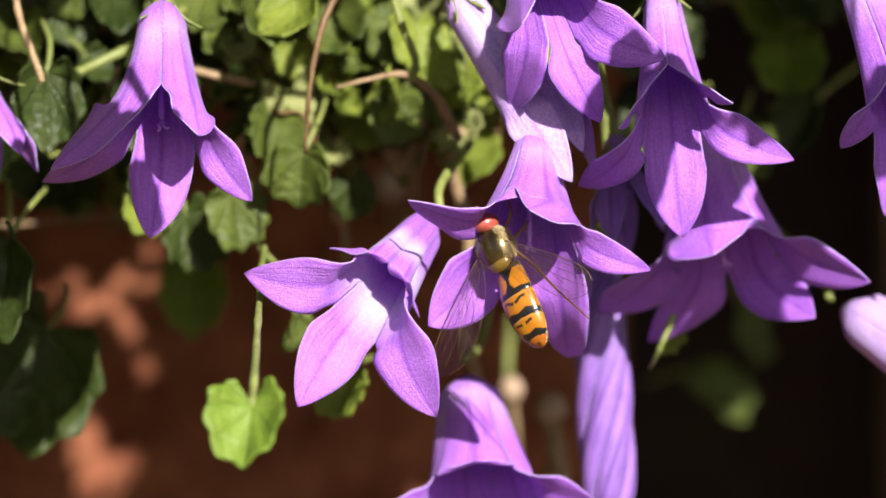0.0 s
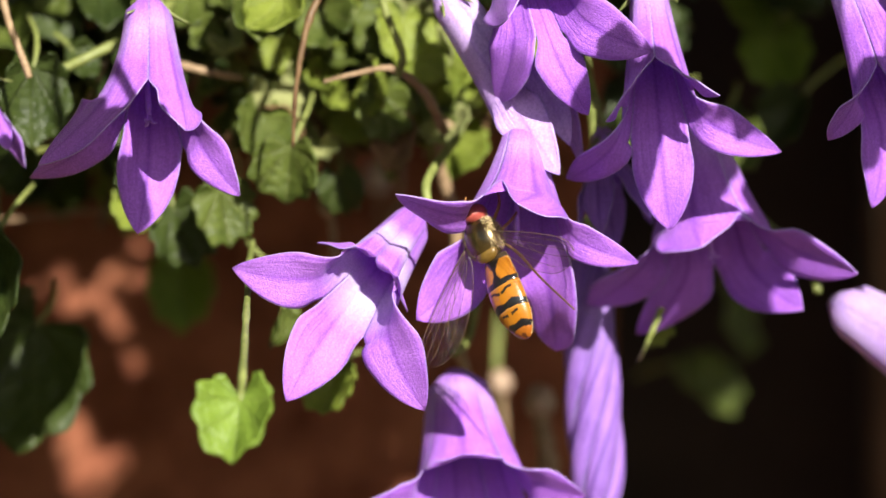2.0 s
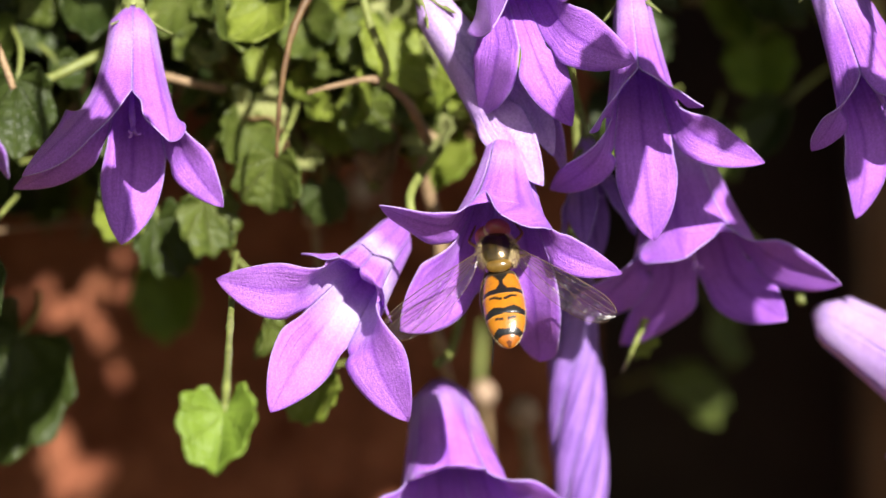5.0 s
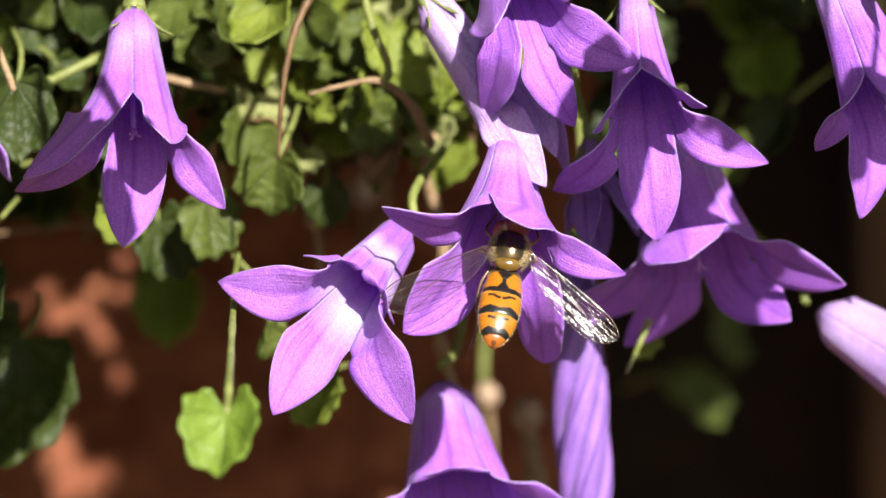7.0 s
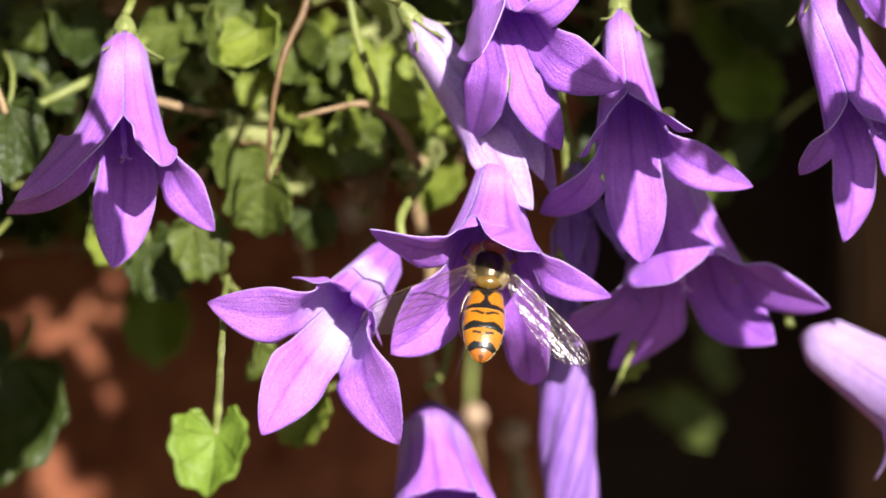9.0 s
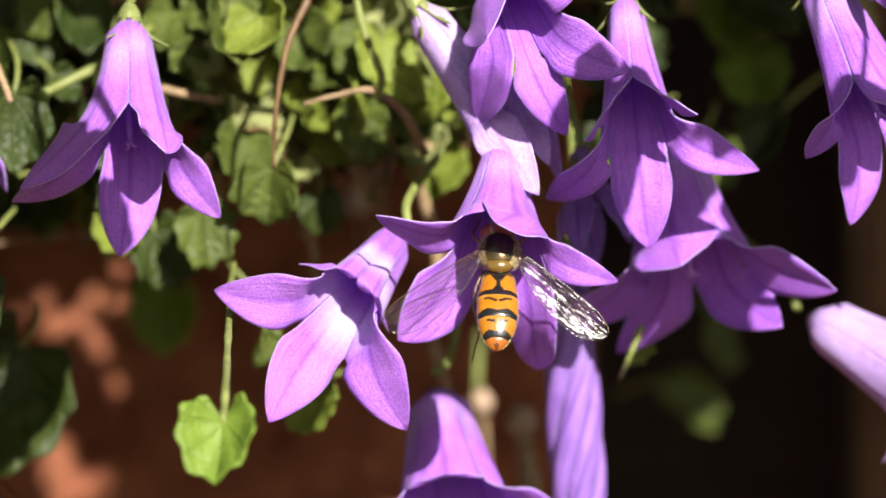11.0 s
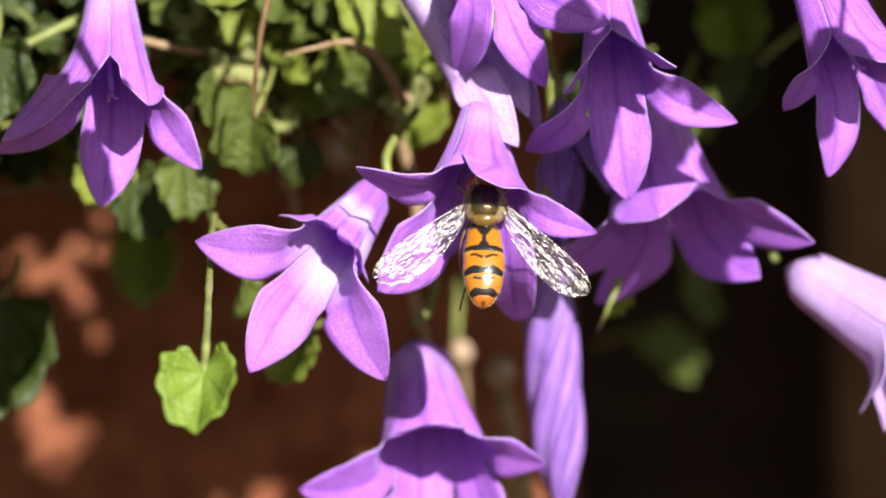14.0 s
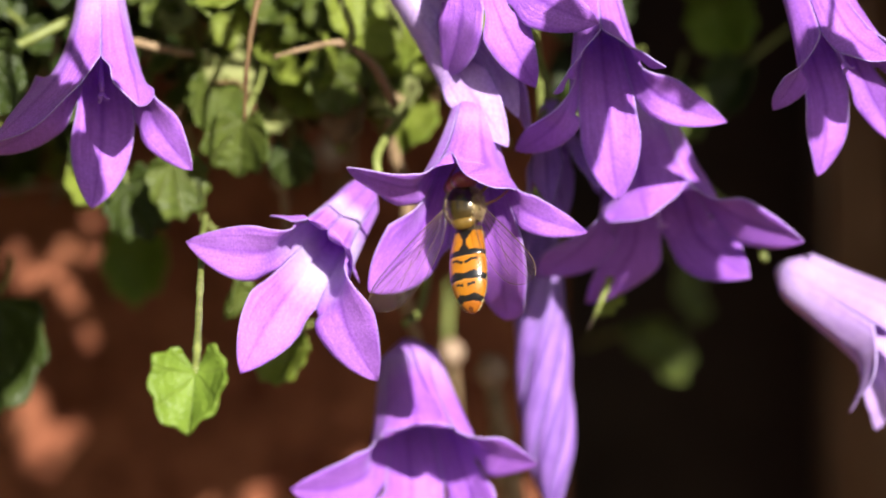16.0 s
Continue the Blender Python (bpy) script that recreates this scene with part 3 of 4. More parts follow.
def closed_bell(base, tip, r, turns, label, seed):
    """A withered bell, its petals twisted together into a spindle."""
    root = thing("withered_bellflower", base, label, "flower", "bellflowers of the trailing plant")
    ax = Vector(tip) - Vector(base)
    ln = ax.length
    ax.normalize()
    ex = ax.orthogonal().normalized()
    ey = ax.cross(ex)
    for q in range(5):
        rows, uvs = [], []
        for i in range(31):
            s = i / 30
            rad = r * (0.35 + 0.75 * math.sin(math.pi * min(1, s * 0.72 + 0.12)) ** 0.9) * (1 - 0.9 * smoothstep(0.72, 1.0, s))
            row = []
            for c in range(10):
                k = c / 9
                a = 2 * math.pi * (q + k * 1.25) / 5 + turns * 2 * math.pi * s
                fold = 1 + 0.34 * math.sin(k * math.pi) - 0.34 * k
                bend = ex * (0.5 * math.sin(s * 3 + seed))
                row.append(ax * (ln * s) + (ex * math.cos(a) + ey * math.sin(a)) * rad * fold + bend)
            rows.append(row)
            uvs.append([(c / 9, s) for c in range(10)])
        bm = bmesh.new()
        grid(bm, rows, uvs)
        thin(part("petal", bm, PETAL_WILTED_AND_SHADED, root), 0.12)
    bm = bmesh.new()
    blob(bm, -ax * 0.6, (r * 0.55, r * 0.55, 1.2), u=16, v=10)
    part("calyx", bm, SEPAL, root)
    bm = bmesh.new()
    tube(bm, curve_points([-ax * 1.2, -ax * 6 + Vector((0.5, 2, 0)), -ax * 14 + Vector((0, 7, 0)), -ax * 30 + Vector((-2, 12, 0))], 16), 0.35, 8)
    part("stalk", bm, STEM_GREEN, root)


closed_bell((12.5, 22.00, 0.2), (12.9, 21.00, -25.5), 1.7, 0.8, "withered violet bellflower twisted into a spindle", 1)

# ---- stems ----
stem("stem", [(-5.75, 12.00, 27.08), (-7.33, 9.00, 20.49), (-9.01, 8.00, 16.62), (-9.99, 8.00, 11.73), (-10.31, 9.00, 7.07)], 0.42, 0.12, STEM_RED, "reddish upright stem of the plant", 1)
stem("stem", [(-8.11, 14.00, 12.12), (-5.56, 14.00, 12.76), (-2.76, 14.00, 13.07), (-0.39, 17.00, 11.34), (1.14, 22.00, 8.40)], 0.12, 0.42, STEM_TAN, "dry tan side stem with a swollen node", 2)
stem("stem", [(-29.21, 16.00, 12.61), (-26.17, 16.00, 14.13), (-22.82, 18.00, 15.94), (-19.96, 22.00, 18.51)], 0.36, 0.4, STEM_GREEN, "olive green stem of the plant", 3)
stem("stem", [(-19.43, 20.00, 13.69), (-17.24, 20.00, 13.17), (-14.68, 22.00, 12.70)], 0.34, 0.28, STEM_TAN, "dry tan stem among leaves", 4)
stem("stem", [(-37.77, 40.00, 1.79), (-33.33, 42.00, 1.98), (-29.45, 46.00, 2.46), (-24.45, 48.00, 2.61)], 0.2, 0.16, STEM_TAN, "thin dry stem among leaves", 5)
stem("stem", [(-4.99, 13.00, 27.15), (-4.03, 12.00, 20.64), (-3.26, 12.00, 17.21), (-2.11, 13.00, 14.24), (-2.42, 14.00, 12.55)], 0.32, 0.3, STEM_GREEN, "pale green stalk of the plant", 6)
stem("stem", [(8.83, 44.00, -14.06), (9.20, 44.00, -16.14), (9.76, 44.00, -20.30), (10.50, 46.00, -24.11)], 0.6, 1.1, STEM_TAN, "thick pale dry stalk behind flowers", 7)
stem("stem", [(-13.54, 14.00, 0.04), (-13.55, 6.0, -2.3), (-13.4, -5.0, -5.4), (-13.2, -17.0, -8.6), (-13.2, -22.0, -10.9)], 0.24, 0.3, STEM_GREEN, "thin green leaf-bearing stalk", 8)
stem("stem", [(-33.77, 30.00, -1.30), (-33.73, 26.00, 0.93), (-33.66, 24.00, 2.69), (-33.90, 26.00, 6.26)], 0.22, 0.22, STEM_GREEN, "pale stalk behind the flowers", 9)
stem("stem", [(-32.42, 10.00, 20.54), (-31.70, 9.00, 17.08), (-30.69, 8.00, 14.49), (-29.92, 8.00, 12.37)], 0.3, 0.26, STEM_TAN, "pale thin stalk with a leaf", 10)
stem("stem", [(1.59, 24.00, 9.32), (0.71, 26.00, 6.26), (2.05, 28.00, 0.94), (1.61, 30.00, -5.33), (2.98, 34.00, -11.71)], 0.5, 0.5, STEM_TAN, "tan stem behind the flowers", 12)
stem("stem", [(17.68, 18.00, -5.18), (16.59, 18.00, -7.79), (15.93, 20.00, -9.36)], 0.3, 0.06, STEM_GREEN, "yellow green stalk behind flowers", 13)

for k, (top, mid, low) in enumerate((((5.85, 64.00, -5.75), (5.5, 64.00, -11.55), (6.2, 64.00, -17.35)),)):
    stem("stem", [top, mid, low], 0.4, 0.34, STEM_GREEN, "green stalk in deep shade near the wall", 30 + k)

# ---- leaves ----
# tone goes by place: D has shade in its colour, Y has sun
G, D, Y = LEAF, LEAF_SHADED, LEAF_SUNLIT
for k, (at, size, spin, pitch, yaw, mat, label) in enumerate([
    ((-30.2, 15.00, 13.3), 5.2, -8, 15, 15, D, "green toothed leaf darkened for shade, with a bright rim"),
    ((-33.21, 26.00, 16.67), 4.6, 30, -30, 10, G, "sunlit yellow green leaf in the sun"),
    ((-25.99, 26.00, 19.95), 4.2, 5, -20, 20, D, "green leaf with a pale rim, darkened for shade"),
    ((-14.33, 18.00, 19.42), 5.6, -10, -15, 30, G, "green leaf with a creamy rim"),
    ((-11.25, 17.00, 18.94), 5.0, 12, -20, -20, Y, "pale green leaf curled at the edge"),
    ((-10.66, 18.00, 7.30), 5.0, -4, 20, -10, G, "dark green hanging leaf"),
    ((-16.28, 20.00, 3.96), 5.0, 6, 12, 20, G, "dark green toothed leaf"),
    ((-22.70, 24.00, 3.58), 4.6, 8, -20, 0, Y, "sunlit yellow green leaf behind a flower"),
    # lime tone stands in for light coming through this shaded leaf
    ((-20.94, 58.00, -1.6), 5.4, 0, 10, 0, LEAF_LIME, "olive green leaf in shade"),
    ((-7.45, 23.00, -10.09), 4.4, -4, -10, -20, Y, "sunlit yellow green leaf tip behind a flower"),
    ((-31.2, 30.00, -6.4), 9.0, -40, 8, 15, D, "large green toothed leaf darkened for shade"),
    ((-33.0, 14.00, 0.4), 6.8, 4, 15, -25, D, "glossy green leaf darkened for shade"),
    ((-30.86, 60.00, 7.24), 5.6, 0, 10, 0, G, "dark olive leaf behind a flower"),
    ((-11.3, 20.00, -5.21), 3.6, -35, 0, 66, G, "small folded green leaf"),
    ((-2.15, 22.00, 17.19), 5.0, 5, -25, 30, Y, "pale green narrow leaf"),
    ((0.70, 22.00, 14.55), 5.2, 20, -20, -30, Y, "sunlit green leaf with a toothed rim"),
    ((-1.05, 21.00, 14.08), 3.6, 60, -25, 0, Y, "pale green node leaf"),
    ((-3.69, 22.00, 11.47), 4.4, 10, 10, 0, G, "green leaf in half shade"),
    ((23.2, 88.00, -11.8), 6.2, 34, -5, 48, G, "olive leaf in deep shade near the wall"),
    # lime tone on these two stands in for light through them
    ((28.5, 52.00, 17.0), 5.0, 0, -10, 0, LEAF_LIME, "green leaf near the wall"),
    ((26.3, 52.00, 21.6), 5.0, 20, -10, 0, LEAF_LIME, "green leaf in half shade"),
    ((2.24, 30.00, 8.02), 5.0, -10, -25, 0, Y, "sunlit sunlit yellow green leaf behind the flowers"),
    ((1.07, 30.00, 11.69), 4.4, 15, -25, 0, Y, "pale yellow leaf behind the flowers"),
    ((-4.21, 30.00, 12.14), 4.4, 25, -25, 10, Y, "sunlit yellow green leaf lit by the sun"),
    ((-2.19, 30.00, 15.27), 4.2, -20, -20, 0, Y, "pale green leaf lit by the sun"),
    ((-6.20, 28.00, 10.08), 3.6, 40, -20, -20, Y, "small sunlit yellow green leaf lit by the sun"),
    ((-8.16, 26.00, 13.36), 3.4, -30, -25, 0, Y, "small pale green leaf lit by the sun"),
    ((-0.85, 30.00, 10.12), 3.8, 10, -25, 15, Y, "sunlit yellow green leaf among stems"),
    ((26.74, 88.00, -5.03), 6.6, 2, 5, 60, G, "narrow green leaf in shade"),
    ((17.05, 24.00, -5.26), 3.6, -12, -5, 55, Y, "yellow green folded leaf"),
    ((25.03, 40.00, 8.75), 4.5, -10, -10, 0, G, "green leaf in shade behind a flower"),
    ((-7.2, 28.00, 5.2), 3.2, 10, 10, 0, D, "green leaf darkened for shade"),
    ((-20.00, 23.00, 2.69), 4.6, 20, 15, 10, D, "green leaf behind a flower, darkened for shade"),
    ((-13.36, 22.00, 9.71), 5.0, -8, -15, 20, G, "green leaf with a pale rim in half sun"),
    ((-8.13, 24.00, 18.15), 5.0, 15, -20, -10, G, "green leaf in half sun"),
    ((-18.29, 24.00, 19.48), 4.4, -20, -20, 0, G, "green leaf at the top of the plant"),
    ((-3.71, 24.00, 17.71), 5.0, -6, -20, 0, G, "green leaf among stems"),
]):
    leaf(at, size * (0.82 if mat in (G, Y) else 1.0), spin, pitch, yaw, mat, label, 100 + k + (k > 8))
leaf((-13.2, -22.0, -10.9), 5.0, -4, -26, -12, LEAF_LIME, "bright green toothed leaf hanging in the sun", 109, cup=1.1, droop=-0.9)
# unseen leaves added in front, out of view, to cast shadows on the hanging bells
leaf((-14.9, -37.6, 31.0), 5.6, 10, -20, 10, G, "green leaf added out of view for its shadow", 181, stalk=[(-17.0, -36.0, 35.0), (-16.0, -30.0, 44.0), (-15.0, -20.0, 54.0)])
leaf((28.1, -40.0, 34.0), 7.6, 0, -15, 0, G, "broad green leaf added out of view for its shadow", 183, stalk=[(28.5, -38.0, 42.0), (28.0, -30.0, 50.0), (26.0, -20.0, 60.0)])
leaf((-10.1, -36.6, 27.6), 2.6, -10, -20, 20, G, "small green leaf added out of view for its shadow", 182, stalk=[(-11.0, -35.0, 33.0), (-13.0, -30.0, 43.0), (-14.0, -20.0, 54.0)])

# further unseen shade casters: for the large left leaf, then the bells at right
leaf((-8.8, -41.0, 28.8), 6.2, 0, -15, 0, G, "green leaf added out of view for its shadow", 184, stalk=[(-10.0, -39.0, 36.0), (-13.0, -30.0, 46.0), (-14.0, -20.0, 56.0)])
leaf((44.5, -41.0, 33.8), 5.5, 10, -15, 0, G, "green leaf added out of view for its shadow", 185, stalk=[(44.0, -39.0, 40.0), (42.0, -30.0, 50.0), (38.0, -20.0, 60.0)])
leaf((39.2, -41.0, 38.0), 5.6, -8, -15, 0, G, "green leaf added out of view for its shadow", 186, stalk=[(39.0, -39.0, 44.0), (38.0, -30.0, 52.0), (35.0, -20.0, 60.0)])
leaf((43.0, -41.0, 29.0), 5.6, 0, -15, 0, G, "green leaf added out of view for its shadow", 187, stalk=[(46.5, -40.0, 35.0), (46.0, -30.0, 48.0), (42.0, -20.0, 60.0)])

# where the sun finds its way through the leaves to the wall: place there and half-width, mm
SUNBEAMS = [(-34.68, 108.0, -3.58, 0.59), (-37.20, 108.0, -4.89, 0.39), (-34.15, 108.0, -6.16, 0.65), (-32.84, 108.0, -5.89, 0.65), (-30.15, 108.0, -3.32, 0.49),
            (-28.26, 108.0, -3.95, 0.42), (-26.21, 108.0, -3.95, 0.65), (-27.47, 108.0, -0.79, 0.52), (-31.26, 108.0, -5.05, 0.55), (-30.15, 108.0, -6.89, 0.65),
            (-29.20, 108.0, -8.63, 0.62), (-28.26, 108.0, -11.00, 0.46), (-27.89, 108.0, -12.26, 0.33), (-41.25, 108.0, -8.79, 0.39), (-33.57, 108.0, -17.89, 1.04),
            (-33.26, 108.0, -19.79, 1.18), (-32.94, 108.0, -21.63, 1.11), (-30.94, 108.0, -21.15, 0.90), (-29.36, 108.0, -20.21, 0.69), (-40.31, 108.0, -22.68, 0.83),
            (-7.58, 108.0, 7.95, 0.46), (-4.95, 108.0, 5.84, 0.33), (-23.47, 108.0, 5.84, 0.46), (-6.52, 108.0, 9.00, 0.33), (-9.68, 108.0, 3.47, 0.29)]
BEAM_AT = np.array([q[:3] for q in SUNBEAMS])
BEAM_R = np.array([q[3] for q in SUNBEAMS])


def in_sunbeam(p, margin):
    for x, y, z, r in SUNBEAMS:
        d = Vector(p) - Vector((x, y, z))
        if (d - TO_SUN * d.dot(TO_SUN)).length < r + margin:
            return True
    return False


def before_sunlit(p, margin):
    """True where a leaf would stand between the view and a sunlit patch of the wall."""
    for x, y, z, r in SUNBEAMS:
        k = (400 + p[1]) / (400 + y)
        if math.hypot(p[0] - x * k, p[2] - z * k) < r * k + margin:
            return True
    return False


# leaves deeper in the plant
rnd = random.Random(21)
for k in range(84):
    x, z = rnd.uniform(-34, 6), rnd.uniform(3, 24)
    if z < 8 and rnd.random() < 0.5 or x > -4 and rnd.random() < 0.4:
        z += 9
    # mostly the darkened tone, for the shade back here
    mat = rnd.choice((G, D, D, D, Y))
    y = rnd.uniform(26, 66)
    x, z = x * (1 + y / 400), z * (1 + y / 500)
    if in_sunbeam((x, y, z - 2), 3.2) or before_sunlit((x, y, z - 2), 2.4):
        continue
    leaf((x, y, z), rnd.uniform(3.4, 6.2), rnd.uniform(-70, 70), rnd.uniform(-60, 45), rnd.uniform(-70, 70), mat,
         {G: "green leaf deep in the plant", Y: "sunlit yellow green leaf deep in the plant", D: "green leaf deep in the plant, darkened for shade"}[mat], 200 + k)
# all in the darkened tone, as shade behind the right-hand flowers
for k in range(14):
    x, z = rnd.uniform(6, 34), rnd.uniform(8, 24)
    leaf((x, rnd.uniform(36, 50), z), rnd.uniform(3.2, 5.6), rnd.uniform(-50, 50), rnd.uniform(-40, 25), rnd.uniform(-50, 50), D, "green leaf near the wall, darkened for shade", 300 + k)
# small young leaves among the stems
for k in range(190):
    x, z, y = rnd.uniform(-34, 8), rnd.uniform(2, 27), rnd.uniform(22, 44)
    if z < 5 + 0.12 * (x + 34) * (x > -20) or before_sunlit((x, y, z - 1), 1.2) or in_sunbeam((x, y, z - 1), 2.2) or rnd.random() < 0.25 * (z < 9):
        continue
    # darkened tone prevails on the left, where shade falls
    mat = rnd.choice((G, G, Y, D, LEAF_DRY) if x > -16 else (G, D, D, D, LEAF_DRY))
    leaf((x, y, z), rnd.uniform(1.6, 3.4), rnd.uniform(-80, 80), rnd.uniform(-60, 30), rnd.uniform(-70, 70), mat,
         {G: "small young green leaf", Y: "small young sunlit yellow green leaf", D: "small green leaf darkened for shade", LEAF_DRY: "small dried brown leaf"}[mat], 500 + k)
# leaves in the middle of the plant, Y tone lightened for the sun
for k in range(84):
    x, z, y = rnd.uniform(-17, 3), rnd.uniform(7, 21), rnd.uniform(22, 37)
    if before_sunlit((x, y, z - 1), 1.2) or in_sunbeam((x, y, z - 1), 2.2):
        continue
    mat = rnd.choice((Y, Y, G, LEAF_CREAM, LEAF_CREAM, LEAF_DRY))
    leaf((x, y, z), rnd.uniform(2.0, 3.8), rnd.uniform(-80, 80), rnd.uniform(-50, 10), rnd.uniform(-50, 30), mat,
         {G: "green leaf with a creamy rim in the sun", Y: "sunlit yellow green leaf in the sun", LEAF_CREAM: "pale cream and green leaf in the sun", LEAF_DRY: "dried brown leaf in the sun"}[mat], 700 + k)
for k in range(16):
    x, z = rnd.uniform(-32, 4), rnd.uniform(0, 24)
    a = rnd.uniform(-1.2, 1.2)
    p = Vector((x, rnd.uniform(26, 60), z))
    q = p + Vector((math.sin(a) * 9, rnd.uniform(-3, 3), math.cos(a) * 9))
    stem("stem", [p, (p + q) / 2 + Vector((rnd.uniform(-1, 1), 0, rnd.uniform(-1, 1))), q], 0.3, 0.22, rnd.choice((STEM_TAN, STEM_GREEN, STEM_RED)), "thin stem deep in the plant", 60 + k)

# ---- unseen leaf mass, added above the view to shade the wall ----
def canopy():
    rnd = random.Random(5)
    kinds = []
    for k in range(3):
        b, dense = leaf_bmesh(7.0, 5, 0.2, 400 + k, fine=(24, 2)), leaf_bmesh(7.0, 5, 0.2, 400 + k, fine=(24, 8))
        b.verts.index_update()
        kinds.append((np.array([v.co for v in b.verts]), np.array([[v.index for v in f.verts] for f in b.faces]), np.array([v.co for v in dense.verts])))
        b.free()
        dense.free()
    sunward = np.array(TO_SUN)
    places, faces, total = [], [], 0

    def lowest(p):
        return 34 + max(0, 9 - p.y) * 0.53 - 9 * smoothstep(28, 48, p.y)

    def put(p, size, kind):
        """Adds a leaf unless it closes a gap that the sun shines through."""
        nonlocal total
        m = np.array(Euler([rnd.uniform(-1.6, 0.4), rnd.uniform(-0.8, 0.8), rnd.uniform(-3, 3)]).to_matrix()) * size
        pts = kinds[kind][0] @ m.T + np.array(p)
        d = (kinds[kind][2] @ m.T + np.array(p))[:, None, :] - BEAM_AT[None]
        if (((d * d).sum(2) - (d @ sunward) ** 2) < BEAM_R ** 2).any():
            return False
        places.append(pts)
        faces.append(kinds[kind][1] + total)
        total += len(pts)
        return True

    count = 0
    while count < 7400:
        p = Vector((rnd.uniform(-75, 135), rnd.uniform(-54, 102), rnd.uniform(20, 155)))
        if p.z < lowest(p) or p.z > (155 if p.x > 25 else 120) - max(0, p.y - 30) * 0.3:
            continue
        count += put(p, 1.0, count % 3)
    # more unseen leaves, added beside the view to keep skylight off the wall
    for k in range(1800):
        y = rnd.uniform(-40, 102)
        put(Vector((-42 - 0.1 * (y + 40) - rnd.uniform(3, 70), y, rnd.uniform(-70, 40))), 1.0, k % 3)
    # young leaves, also unseen, that fringe the gaps and shape the sun patches
    for k in range(14000):
        at = Vector(rnd.choice(SUNBEAMS)[:3])
        p = at + TO_SUN * rnd.uniform(40, 140) + Vector([rnd.gauss(0, 1) for _ in range(3)]) * 3.2
        if p.z > lowest(p):
            put(p, rnd.uniform(0.2, 0.45), k % 3)
    me = bpy.data.meshes.new("foliage")
    me.from_pydata((np.concatenate(places) * MM).tolist(), [], np.concatenate(faces).tolist())
    me.polygons.foreach_set("use_smooth", [True] * len(me.polygons))
    me.materials.append(LEAF)
    ob = new("foliage", me)
    ob.location = (0, 0, H)
    tagged(ob, "dense green leaves of the trailing plant, added unseen to shade the wall", "foliage", kind="stuff")


canopy()

# ---- seed heads ----
def seed_head(at, r, mat, label, seed):
    root = thing("seed_head", at, label, "seed head")
    bm = bmesh.new()
    blob(bm, (0, 0, 0), (r, r * 0.9, r * 1.1), shape=lambda x, y, z: [q * (1 + 0.12 * noise.noise((x * 2 + seed, y * 2, z * 2))) for q in (x, y, z)])
    part("husk", bm, mat, root)
    bm = bmesh.new()
    tube(bm, curve_points([(0, 0, 0), (0.3, 1, -r * 3), (0.5, 2, -r * 7)], 8), 0.3, 8)
    part("stalk", bm, STEM_TAN, root)


seed_head((5.82, 62.00, -11.98), 1.0, HUSK, "round dry beige seed head", 1)
seed_head((8.83, 44.00, -13.14), 1.3, HUSK, "round dry tan seed head on a stalk", 2)
seed_head((-4.84, 103.00, 6.0), 1.2, STONE, "small whitish dry seed head", 3)
seed_head((-8.09, 34.00, 2.76), 0.8, HUSK, "small pinkish dry seed head", 4)
seed_head((-10.93, 30.00, 13.71), 0.8, HUSK, "small brown dry seed head", 5)

# ---- the hoverfly ----
def shell(name, b_low, b_high, rough, metal=0.0, coat=0.3, scale=900):
    m, nt, b = material(name)
    n = noise_of(nt, scale, 4.0)
    nt.links.new(ramp(nt, n, [(0.35, b_low), (0.65, b_high)]), b.inputs["Base Color"])
    b.inputs["Roughness"].default_value = rough
    b.inputs["Metallic"].default_value = metal
    b.inputs["Coat Weight"].default_value = coat
    b.inputs["Coat Roughness"].default_value = 0.18
    bumped(nt, b, noise_of(nt, 5000, 2.0), 0.25, 0.00006)
    return m


EYE = shell("red brown eye", (0.26, 0.045, 0.035), (0.38, 0.08, 0.06), 0.35, coat=0.4)
BROWN = shell("dark brown limb", (0.06, 0.028, 0.012), (0.13, 0.06, 0.02), 0.35)
AMBER = shell("amber limb", (0.22, 0.09, 0.03), (0.36, 0.17, 0.05), 0.35)
SCUT = shell("yellow scutellum", (0.10, 0.058, 0.010), (0.17, 0.10, 0.02), 0.22)
FACE = shell("pale yellow face", (0.42, 0.30, 0.10), (0.58, 0.44, 0.20), 0.5)
HAIR = plain("pale gold hair", (0.36, 0.27, 0.12), (0.56, 0.45, 0.26), 900, 0.5)


def banded(name, rough, coat):
    """Pigment from the colour layer of the mesh."""
    m, nt, b = material(name)
    a = nt.nodes.new("ShaderNodeVertexColor")
    a.layer_name = "pigment"
    n = noise_of(nt, 1500, 4.0)
    col = mix(nt, 0.5, a.outputs[0], ramp(nt, n, [(0.3, (0.55, 0.5, 0.45)), (0.7, (1, 1, 1))]), "MULTIPLY")
    nt.links.new(col, b.inputs["Base Color"])
    b.inputs["Roughness"].default_value = rough
    b.inputs["Coat Weight"].default_value = coat
    b.inputs["Coat Roughness"].default_value = 0.16
    bumped(nt, b, noise_of(nt, 4200, 3.0), 0.3, 0.00008)
    return m


BANDS = banded("banded orange and black shell", 0.32, 0.35)
BRONZE = banded("bronze black shell", 0.24, 0.5)
BRONZE.node_tree.nodes["Principled BSDF"].inputs["Metallic"].default_value = 0.6


